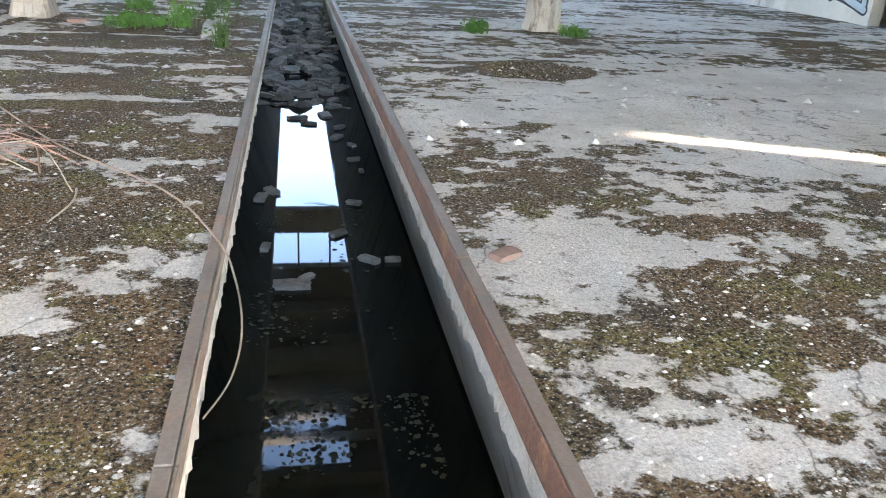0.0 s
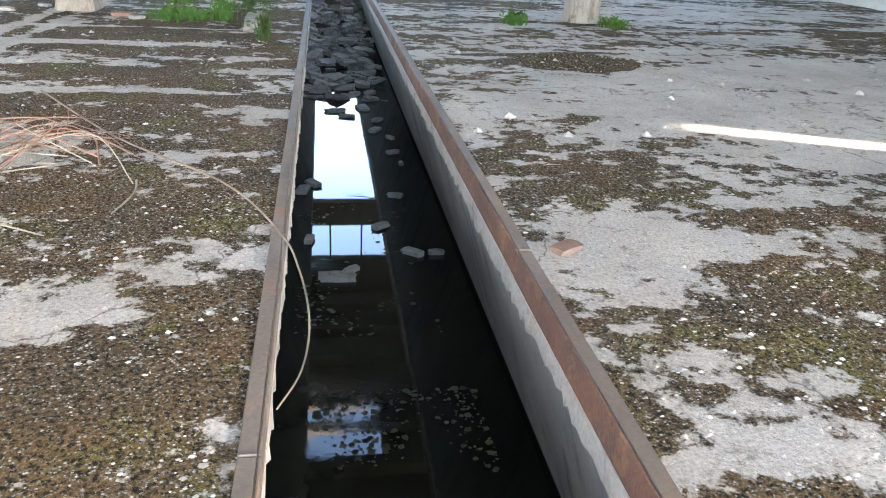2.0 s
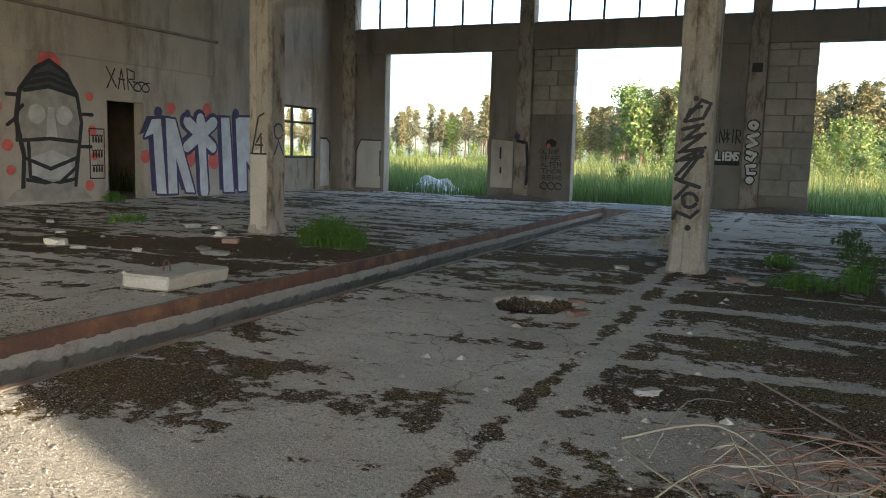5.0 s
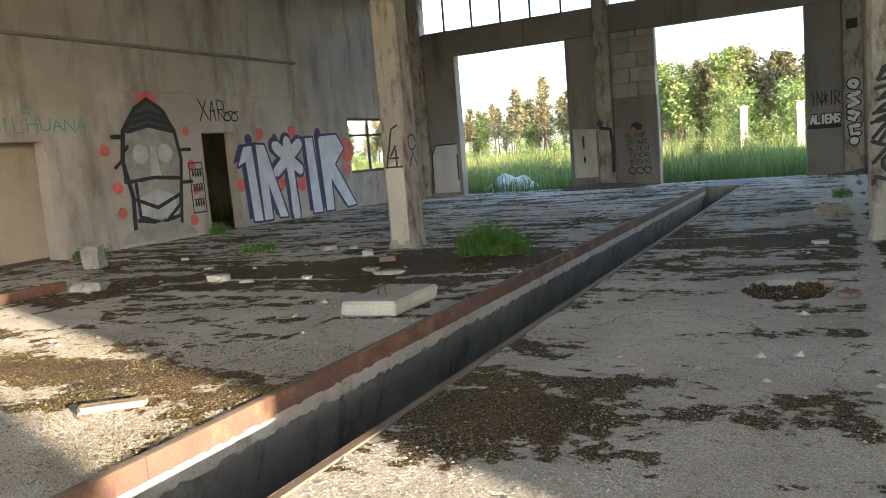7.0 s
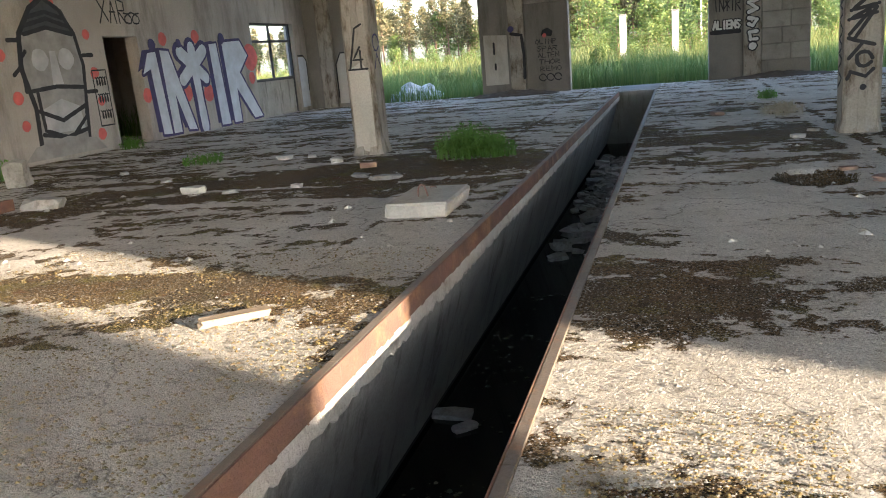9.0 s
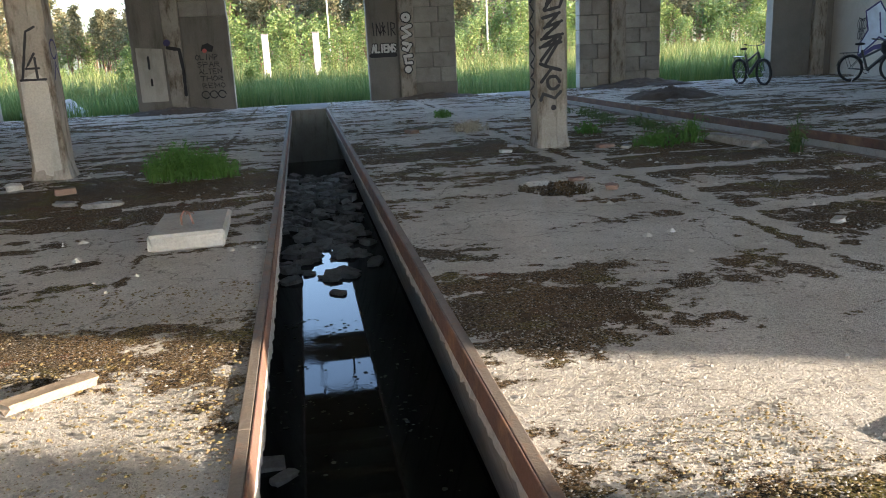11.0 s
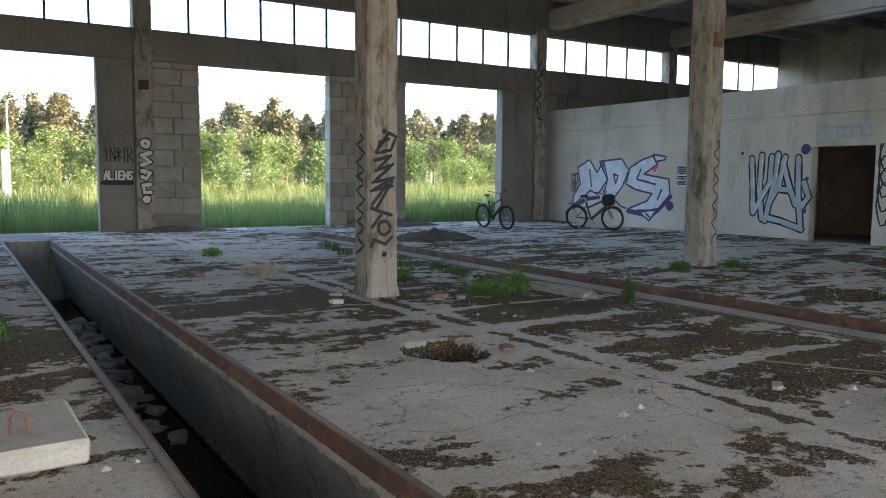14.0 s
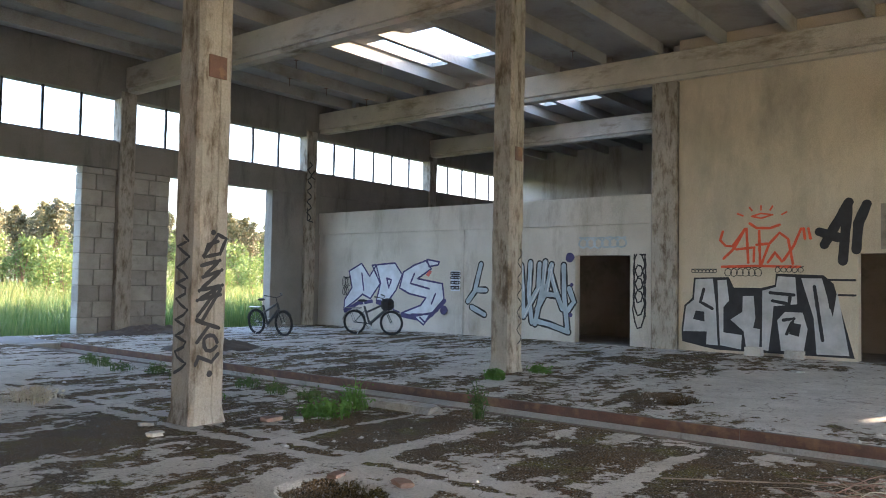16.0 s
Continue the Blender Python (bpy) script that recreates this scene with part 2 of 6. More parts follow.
def leaf_material(name, a, b_, trans=0.35):
    m, nt, b = nodes_of(name, 0.6)
    g = nt.nodes.new("ShaderNodeNewGeometry")
    col = mix(nt, g.outputs["Random Per Island"], a, b_)
    col = mix(nt, 1.0, col, ramp(nt, noise_node(nt, 0.35, 3), 0.3, 0.7, (0.75, 0.78, 0.75), (1.25, 1.2, 1.2)), "MULTIPLY")
    nt.links.new(col, b.inputs["Base Color"])
    tr = nt.nodes.new("ShaderNodeBsdfTranslucent")
    nt.links.new(col, tr.inputs[0])
    ms = nt.nodes.new("ShaderNodeMixShader")
    ms.inputs[0].default_value = trans
    nt.links.new(b.outputs[0], ms.inputs[1])
    nt.links.new(tr.outputs[0], ms.inputs[2])
    nt.links.new(ms.outputs[0], nt.nodes["Material Output"].inputs[0])
    return m


# Shaded and sunlit tones of one grass; the hall's shadow is in the colour.
M_GRASS_SHADE = leaf_material("shade_toned_grass", (0.055, 0.125, 0.03), (0.14, 0.19, 0.055), 0.4)
M_GRASS_SUN = leaf_material("meadow_grass", (0.11, 0.165, 0.035), (0.24, 0.23, 0.075), 0.4)
M_WEED = leaf_material("fresh_weed", (0.085, 0.20, 0.03), (0.14, 0.27, 0.05), 0.4)
M_BUSH = leaf_material("young_birch_leaf", (0.088, 0.155, 0.036), (0.19, 0.225, 0.06), 0.4)
M_PINE = leaf_material("pine_needle", (0.075, 0.09, 0.04), (0.20, 0.16, 0.075), 0.2)
M_BARK = stained("pine_bark", (0.23, 0.13, 0.075), (0.16, 0.10, 0.07), (0.08, 0.06, 0.05), 2.0, (0.5, 0.7), relief=0.6)
M_GROUND = stained("meadow_ground", (0.115, 0.145, 0.04), (0.16, 0.165, 0.06), (0.17, 0.14, 0.085), 0.12, (0.55, 0.7), grain=8, relief=0.8)


def water_material():
    """Black still water with a murky brown-green tint and a faintly disturbed skin in patches."""
    m, nt, b = nodes_of("still_black_water", 0.02)
    col = mix(nt, ramp(nt, noise_node(nt, 0.9, 5), 0.45, 0.7), (0.008, 0.009, 0.006), (0.026, 0.028, 0.014))
    nt.links.new(col, b.inputs["Base Color"])
    b.inputs["IOR"].default_value = 1.33
    b.inputs["Specular IOR Level"].default_value = 0.5
    skin = mix(nt, ramp(nt, noise_node(nt, 1.4, 3), 0.52, 0.62), (0, 0, 0), noise_node(nt, 38, 3))
    bump(nt, b, skin, 0.06, 0.006)
    return m


M_WATER = water_material()

# ---- builders ----


def link_mesh(name, bm, material, parent=None, label="", smooth=False):
    me = bpy.data.meshes.new(name)
    bm.to_mesh(me)
    bm.free()
    if material:
        me.materials.append(material)
    if smooth:
        me.polygons.foreach_set("use_smooth", [True] * len(me.polygons))
    ob = new(name, me)
    if parent:
        ob.parent = parent
    if label:
        ob["label"] = label
    return ob


def part(name, bm, material, parent, label="", smooth=False):
    return link_mesh(name, bm, material, parent, label, smooth)


def box(bm, x0, x1, y0, y1, z0, z1, bevel=0.0):
    vs = [bm.verts.new((x, y, z)) for z in (z0, z1) for y in (y0, y1) for x in (x0, x1)]
    fs = [bm.faces.new([vs[i] for i in f]) for f in ((0, 2, 3, 1), (4, 5, 7, 6), (0, 1, 5, 4), (2, 6, 7, 3), (0, 4, 6, 2), (1, 3, 7, 5))]
    if bevel:
        es = {e for f in fs for e in f.edges}
        bmesh.ops.bevel(bm, geom=list(es), offset=bevel, segments=1, affect="EDGES")
    return bm


def boxes(*specs, bevel=0.0):
    bm = bmesh.new()
    for s in specs:
        box(bm, *s, bevel=bevel)
    return bm


def structure(name, bm, material, label, category="wall", smooth=False):
    return tagged(link_mesh(name, bm, material, smooth=smooth), label, category, kind="structure")


def empty(name, m, label, category, group=""):
    e = new(name)
    e.matrix_world = m
    return tagged(e, label, category, group)


def tube(bm, pts, r0, r1=None, sides=6):
    """A round rod along points, tapering from r0 to r1."""
    r1 = r0 if r1 is None else r1
    pts = [Vector(p) for p in pts]
    rings = []
    for i, p in enumerate(pts):
        d = (pts[min(i + 1, len(pts) - 1)] - pts[max(i - 1, 0)]).normalized()
        u = d.orthogonal().normalized() if not rings else (u - d * u.dot(d)).normalized()
        v = d.cross(u)
        r = r0 + (r1 - r0) * i / max(1, len(pts) - 1)
        rings.append([bm.verts.new(p + (u * math.cos(a) + v * math.sin(a)) * r) for a in [2 * math.pi * k / sides for k in range(sides)]])
    for a, b in zip(rings, rings[1:]):
        for k in range(sides):
            bm.faces.new((a[k], a[(k + 1) % sides], b[(k + 1) % sides], b[k]))
    bm.faces.new(rings[0][::-1])
    bm.faces.new(rings[-1])
    return bm


def torus(bm, c, axis, big, small, n=28, k=6):
    axis = Vector(axis).normalized()
    u = axis.orthogonal().normalized()
    v = axis.cross(u)
    rings = []
    for i in range(n):
        a = 2 * math.pi * i / n
        d = u * math.cos(a) + v * math.sin(a)
        rings.append([bm.verts.new(Vector(c) + d * (big + small * math.cos(b)) + axis * small * math.sin(b)) for b in [2 * math.pi * j / k for j in range(k)]])
    for i in range(n):
        a, b = rings[i], rings[(i + 1) % n]
        for j in range(k):
            bm.faces.new((a[j], b[j], b[(j + 1) % k], a[(j + 1) % k]))
    return bm


def rock_bm(rng, sx, sy, sz, rough=0.25):
    """A broken lump: a bevelled box with its corners knocked about, resting at z = 0."""
    bm = bmesh.new()
    box(bm, -sx / 2, sx / 2, -sy / 2, sy / 2, 0, sz)
    bmesh.ops.subdivide_edges(bm, edges=bm.edges[:], cuts=1, use_grid_fill=True)
    for v in bm.verts:
        k = rough * (1.0 if abs(v.co.x) > sx * 0.4 and abs(v.co.y) > sy * 0.4 else 0.5)
        v.co.x *= 1 - k * rng.random()
        v.co.y *= 1 - k * rng.random()
        if v.co.z > sz * 0.7:
            v.co.z *= 1 - k * 0.8 * rng.random()
    return bm


# ---- the plan, in metres ----
XL, XR, YB, YF = -15.98, 10.65, 23.52, -8.0
PIT_A, PIT_B, PIT_END, PIT_START = (-0.045, 0.90), (-6.26, -5.34), 21.35, -6.5
WATER = -1.35
LINTEL, CLER0, CLER1, BEAM0, BEAM1, ROOF = 4.38, 5.14, 6.32, 6.50, 7.18, 7.50
OPEN = ((-13.98, -10.37), (-7.76, -3.98), (-1.42, 2.31), (4.89, 8.57))
COLX = (-9.25, -2.87, 3.50)
# ---- floor: a worn crust between two inspection pits ----


def value_noise(x, y, cell, seed):
    """Smooth random field on arrays."""
    rng = np.random.RandomState(seed)
    tab = rng.rand(256, 256)
    u, v = x / cell + 300, y / cell + 300
    i, j = np.floor(u).astype(int), np.floor(v).astype(int)
    f, g = u - i, v - j
    f, g = f * f * (3 - 2 * f), g * g * (3 - 2 * g)
    t = lambda a, b: tab[a % 256, b % 256]
    return (t(i, j) * (1 - f) + t(i + 1, j) * f) * (1 - g) + (t(i, j + 1) * (1 - f) + t(i + 1, j + 1) * f) * g


def fbm(x, y, cell, seed, octaves=5):
    s, a, tot = 0, 1, 0
    for o in range(octaves):
        s = s + a * value_noise(x, y, cell / 2 ** o, seed + o)
        tot += a
        a *= 0.55
    return s / tot


# centre x, y, half sizes, amount: positive grows moss, negative leaves bare concrete
SPOTS = (
    (-4.80, 4.26, 0.50, 0.38, 1.2), (-4.65, 2.75, 0.35, 0.2, 0.45), (1.55, 3.35, 0.55, 0.28, -0.8), (-4.3, 6.6, 1.0, 1.5, -0.45), (-6.9, 5.6, 0.7, 0.9, -0.35),
    (-7.9, 4.40, 1.7, 0.45, 0.75), (-1.5, 7.4, 1.5, 2.2, 0.28), (-5.05, 2.3, 0.3, 0.2, 0.1), (-7.6, 7.9, 1.0, 0.5, 0.4), (-10.5, 6.9, 2.5, 0.5, 0.3), (-2.9, 6.3, 1.3, 1.4, -0.18), (-0.7, 2.75, 0.55, 0.16, -0.6), (-4.6, 3.1, 0.7, 0.6, -0.7), (-7.1, 3.4, 0.6, 0.5, -0.5), (-7.3, 2.3, 1.7, 0.85, -1.0), (-6.7, 5.3, 0.5, 0.8, -0.5), (4.0, 8.5, 3.0, 3.0, -0.4), (-1.2, 6.2, 1.0, 0.12, -0.7), (-2.2, 8.3, 1.5, 0.12, -0.8), (-1.8, 9.4, 1.2, 0.1, -0.8), (-9.0, 7.3, 1.8, 0.12, -0.8), (-9.5, 8.2, 1.5, 0.1, -0.7),
    (-8.5, 9.0, 3.4, 1.7, 0.46), (-2.4, 10.6, 2.8, 2.0, 0.44), (3.6, 10.4, 2.2, 1.2, 0.35), (-0.6, 8.7, 1.5, 2.5, 0.22), (-1.0, 5.2, 1.2, 1.3, 0.20),
    (3.2, 5.6, 1.8, 1.2, -0.55), (5.5, 6.5, 2.5, 2.0, -0.55), (6.5, 12.5, 3.0, 2.0, -0.15), (1.9, 2.5, 0.8, 0.5, 0.25), (2.2, 1.8, 0.5, 0.35, 0.2), (-11.5, 6.0, 2.5, 1.0, -0.25),
    (2.6, 4.3, 1.2, 0.6, -0.1), (-0.8, 2.0, 0.7, 0.6, 0.34), (-1.5, 3.3, 1.7, 1.1, 0.40), (-2.5, 5.2, 0.7, 1.0, 0.30), (-3.2, 2.6, 0.8, 0.8, 0.35), (-2.3, 3.4, 0.5, 0.25, -0.5), (-1.3, 2.7, 0.5, 0.15, -0.5), (2.5, 15.0, 4.0, 3.0, 0.22), (6.0, 9.5, 3.0, 2.0, 0.25), (-3.0, 4.0, 0.7, 0.7, 0.12), (-7.9, 16.0, 2.5, 3.0, -0.25), (-3.0, 17.0, 3.0, 4.0, -0.25), (4.5, 17.0, 4.0, 4.0, -0.15),
)
# pot-holes broken through the crust: x, y, half sizes, depth
HOLES = ((-3.68, 7.66, 0.34, 0.40, 0.20), (2.6, 7.8, 0.56, 0.52, 0.26), (-3.9, 16.0, 0.3, 0.2, 0.12))


# joints along the hall: x, half width, moss (grown over or swept bare)
JOINTS = ((-7.19, 0.045, 0.22), (-3.0, 0.13, -0.38), (-2.84, 0.05, 0.15), (-2.68, 0.12, -0.34), (4.2, 0.06, 0.2), (-11.0, 0.05, 0.2))


def floor_sheet(name, x0, x1, y0, y1, step, label):
    nx, ny = int(round((x1 - x0) / step)), int(round((y1 - y0) / step))
    gx, gy = np.meshgrid(np.linspace(x0, x1, nx + 1), np.linspace(y0, y1, ny + 1), indexing="ij")
    moss = 0.34 * fbm(gx, gy * 1.6, 2.6, 11) + 0.34 * fbm(gx, gy * 1.3, 0.75, 31) + 0.50 * fbm(gx * 0.5, gy * 2.6, 0.9, 131) - 0.245
    for cx, cy, hx, hy, k in SPOTS:
        wob = 0.5 * (fbm(gx, gy, 0.6, 71, 3) - 0.5)
        d = ((gx - cx) / hx) ** 2 + ((gy - cy) / hy) ** 2
        moss = moss + k * np.clip(1.25 - np.sqrt(d) + wob, 0, 1) * (0.55 if abs(k) > 0.45 else 0.38)
    for jx, half, k in JOINTS:
        line = np.clip(1 - np.abs(gx - jx - 0.05 * (fbm(gy, gx, 0.8, 91, 2) - 0.5)) / half, 0, 1)
        moss = moss + k * line
    z = 0.012 * (fbm(gx, gy, 0.35, 51, 4) - 0.5) + 0.022 * np.clip((moss - 0.40) * 4, 0, 1) * fbm(gx, gy, 0.16, 61, 3) - 0.012
    for cx, cy, hx, hy, depth in HOLES:
        wob = 0.55 * (fbm(gx, gy, 0.22, 81, 3) - 0.5)
        d = np.sqrt(((gx - cx) / hx) ** 2 + ((gy - cy) / hy) ** 2) + wob
        z = z - depth * np.clip((1 - d) * 5.0, 0, 1)
        moss = moss + 0.6 * np.clip((1.05 - d) * 6, 0, 1)
        z = z + 0.008 * np.exp(-((d - 1.15) / 0.15) ** 2)
    edge = np.minimum(gx - x0, x1 - gx)
    z = np.where(edge < 0.05, np.minimum(z, -0.006), z)
    verts = np.stack([gx, gy, z], -1).reshape(-1, 3)
    idx = np.arange((nx + 1) * (ny + 1)).reshape(nx + 1, ny + 1)
    faces = np.stack([idx[:-1, :-1], idx[1:, :-1], idx[1:, 1:], idx[:-1, 1:]], -1).reshape(-1, 4)
    me = bpy.data.meshes.new(name)
    me.vertices.add(len(verts))
    me.vertices.foreach_set("co", verts.ravel())
    me.loops.add(faces.size)
    me.loops.foreach_set("vertex_index", faces.ravel())
    me.polygons.add(len(faces))
    me.polygons.foreach_set("loop_start", np.arange(0, faces.size, 4))
    me.polygons.foreach_set("use_smooth", np.ones(len(faces), bool))
    me.update()
    a = me.attributes.new("moss", "FLOAT", "POINT")
    a.data.foreach_set("value", (0.5 * moss).ravel().astype(np.float32))
    me.materials.append(M_FLOOR)
    return tagged(new(name, me), label, "floor", kind="structure")


floor_sheet("floor_1", XL, PIT_B[0] - 0.045, -0.8, YB + 0.35, 0.055, "cracked concrete floor with dark moss and grit beside the pit")
floor_sheet("floor_2", PIT_B[1] + 0.045, PIT_A[0] - 0.045, -0.8, YB + 0.35, 0.045, "worn concrete floor strip with moss patches between two pits")
floor_sheet("floor_3", PIT_A[1] + 0.05, XR, -0.8, YB + 0.35, 0.055, "pale worn concrete floor with moss patches and a broken hole")
structure("floor_7", boxes((XL, PIT_B[0] - 0.05, YF, -0.8, -0.2, -0.012), (PIT_B[1] + 0.05, PIT_A[0] - 0.05, YF, -0.8, -0.2, -0.012), (PIT_A[1] + 0.05, XR, YF, -0.8, -0.2, -0.012)), M_FLOOR, "worn concrete floor at the open front of the hall", "floor")
structure("floor_4", boxes((XR + 0.004, 24, YF, YB, -0.2, -0.01)), M_CONC, "plain concrete floor of the side rooms", "floor")
structure("floor_5", boxes((XL - 5, XL - 0.004, YF, YB, -0.2, -0.01)), M_CONC, "plain concrete floor behind the graffiti wall", "floor")
bm = bmesh.new()
for x0, x1 in (PIT_A, PIT_B):
    box(bm, x0 - 0.1, x1 + 0.1, PIT_END + 0.302, YB + 0.35, -0.3, -0.008)
    box(bm, x0 - 0.1, x1 + 0.1, YF, PIT_START - 0.002, -0.3, -0.008)
structure("floor_6", bm, M_CONC, "grey concrete floor at the pit ends", "floor")


UNDERCUT = 0.345   # how far the pit walls lean back from the lip down to the water


def prism_y(bm, section, y0, y1):
    """A solid with a section in x and z, running along y."""
    a = [bm.verts.new((x, y0, z)) for x, z in section]
    b = [bm.verts.new((x, y1, z)) for x, z in section]
    n = len(section)
    for k in range(n):
        bm.faces.new((a[k], a[(k + 1) % n], b[(k + 1) % n], b[k]))
    bm.faces.new(a[::-1])
    bm.faces.new(b)
    bmesh.ops.recalc_face_normals(bm, faces=bm.faces[:])
    return bm


def pit(x0, x1, tag):
    """A long inspection pit: walls that lean back under the lip, a near-black foot, and black water."""
    ya, yb = PIT_START, PIT_END
    lean = UNDERCUT / (-WATER - 0.19)
    foot = WATER + 0.05
    for k, (x, side) in enumerate(((x0, -1), (x1, 1))):
        deep = x + side * lean * (-foot - 0.19)
        bm = prism_y(bmesh.new(), [(x, -0.115), (x, -0.19), (deep, foot), (x + side * 0.75, foot), (x + side * 0.75, -0.115)], ya, yb)
        structure("pit_wall_%d" % (tag * 4 + k), bm, M_PITWALL, "grey stained concrete wall of the inspection pit leaning back", "pit wall")
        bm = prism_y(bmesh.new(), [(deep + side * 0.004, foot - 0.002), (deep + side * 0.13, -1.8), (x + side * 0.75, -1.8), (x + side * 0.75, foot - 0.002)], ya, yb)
        structure("pit_wall_%d" % (tag * 4 + 2 + k), bm, M_PITBLACK, "near-black foot of the inspection pit wall", "pit wall")
    structure("pit_end_%d" % tag, boxes((x0 - 0.74, x1 + 0.74, yb + 0.002, yb + 0.3, -1.8, -0.31), (x0, x1, yb + 0.002, yb + 0.3, -0.31, -0.012), (x0 - 0.74, x1 + 0.74, ya - 0.3, ya - 0.002, -1.8, -0.31)), M_PITWALL, "stained concrete end wall of the inspection pit", "pit wall")
    structure("pit_bottom_%d" % tag, boxes((x0 - 0.7, x1 + 0.7, ya, yb, -1.95, -1.802)), M_PITBLACK, "flooded dark bottom of the inspection pit", "pit floor")
    structure("water_%d" % tag, boxes((x0 - UNDERCUT - 0.06, x1 + UNDERCUT + 0.06, ya, yb, -1.70, WATER)), M_WATER, "still black water in the inspection pit", "water")


pit(*PIT_A, 1)
pit(*PIT_B, 2)


def ragged_band(x, y0, y1, z_top, z_low, out, seed, name, material, label):
    """A crumbling band along a pit's wall with an uneven lower edge; out: the way that it faces."""
    bm = bmesh.new()
    rng = random.Random(seed)
    n = int((y1 - y0) / 0.05)
    prev = None
    for i in range(n + 1):
        y = y0 + (y1 - y0) * i / n
        low = z_low + rng.uniform(-0.02, 0.02) + 0.006 * math.sin(y * 3.1)
        q = [bm.verts.new((x, y, z_top)), bm.verts.new((x + out * (0.012 + rng.random() * 0.006), y, z_top - 0.003)), bm.verts.new((x + out * (0.010 + rng.random() * 0.012), y, low)), bm.verts.new((x, y, low - 0.012))]
        if prev:
            for k in range(3):
                bm.faces.new((prev[k], q[k], q[k + 1], prev[k + 1]))
        prev = q
    return structure(name, bm, material, label, "trim")


def angle(x, side, y0, y1, face, name, label, material, flat=0.075, thick=0.010):
    """An L-section: a flat leg let into the floor, an upright leg facing the pit; side is +1 on the pit's far right edge."""
    bm, top = bmesh.new(), bmesh.new()
    y = y0
    rng = random.Random(int(abs(x) * 100))
    while y < y1:
        e = min(y1, y + rng.uniform(2.6, 3.6))
        dz = rng.uniform(-0.003, 0.003)
        box(top, min(x + side * 0.002, x + side * flat), max(x + side * 0.002, x + side * flat), y, e - 0.004, -0.012 + dz, 0.003 + dz, 0.003)
        box(bm, min(x, x - side * thick), max(x, x - side * thick), y, e - 0.004, -face + dz, 0.003 + dz, 0.003)
        y = e
    rail = structure(name, bm, material, label, "edge rail")
    part("top_leg", top, M_RUSTGREY, rail, "dull grey-brown flat steel leg")
    return rail


angle(PIT_A[1] - 0.004, 1, PIT_START, PIT_END, 0.115, "edge_rail_1", "rusty red-brown steel angle along the pit edge", M_RUST, 0.055)
ragged_band(PIT_A[1], PIT_START, PIT_END, -0.115, -0.20, -1, 4, "trim_1", M_LIME, "pale crumbling lime band under the rusty rail")
angle(PIT_A[0] + 0.004, -1, PIT_START, PIT_END, 0.06, "edge_rail_2", "worn brown steel angle along the pit edge", M_RUSTGREY, 0.05)
ragged_band(PIT_A[0], PIT_START, PIT_END, -0.055, -0.13, 1, 7, "trim_2", M_LIME, "crumbling pale mortar under the pit edge")
angle(PIT_B[0] + 0.004, -1, PIT_START, PIT_END, 0.13, "edge_rail_3", "rusty orange-brown steel angle along the pit edge", M_RUST, 0.05)
ragged_band(PIT_B[0], PIT_START, PIT_END, -0.115, -0.21, 1, 9, "trim_3", M_LIME, "whitewashed band under the rusty rail")
angle(PIT_B[1] - 0.004, 1, PIT_START, PIT_END, 0.12, "edge_rail_4", "rust-red flaking steel angle along the pit edge", M_RUST, 0.05)
ragged_band(PIT_B[1], PIT_START, PIT_END, -0.115, -0.165, -1, 12, "trim_4", M_LIME, "crumbling pale band under the pit edge")

# ---- outer walls ----


def wall_x(name, x0, x1, y0, y1, z0, z1, holes, material, label):
    """A wall along y between x0 and x1, with holes (ya, yb, za, zb)."""
    bm = bmesh.new()
    ys = sorted({y0, y1, *[h[0] for h in holes], *[h[1] for h in holes]})
    for a, b in zip(ys, ys[1:]):
        mid = (a + b) / 2
        z = z0
        for h in sorted([h for h in holes if h[0] < mid < h[1]], key=lambda h: h[2]):
            if h[2] > z:
                box(bm, x0, x1, a, b, z, h[2])
            z = h[3]
        if z < z1:
            box(bm, x0, x1, a, b, z, z1)
    bmesh.ops.remove_doubles(bm, verts=bm.verts[:], dist=0.0005)
    return structure(name, bm, material, label)


# back wall: piers, lintel, clerestory sill and head
structure("wall_north_1", boxes((XL - 0.3, OPEN[0][0], YB, YB + 0.35, -0.3, LINTEL), (OPEN[3][1], XR + 0.3, YB, YB + 0.35, -0.3, LINTEL)), M_CONC, "stained grey concrete corner piers of the back wall")
structure("wall_north_2", boxes((XL - 0.3, 24.0, YB - 0.06, YB + 0.33, LINTEL + 0.003, CLER0)), M_CONC, "dark stained concrete lintel beam over the gate openings", "beam")
structure("wall_north_3", boxes((XL - 0.3, 24.0, YB - 0.06, YB + 0.33, CLER1, ROOF + 0.3)), M_CONC, "stained concrete head beam above the clerestory", "beam")
structure("wall_north_4", boxes((XR + 0.304, 24.0, YB, YB + 0.33, -0.3, LINTEL)), M_CONC, "dim concrete back wall of the side annexe")
structure("wall_north_5", boxes((XL - 0.3, XL + 0.5, YB, YB + 0.3, CLER0, CLER1)), M_CONC, "grey concrete corner beside the clerestory")


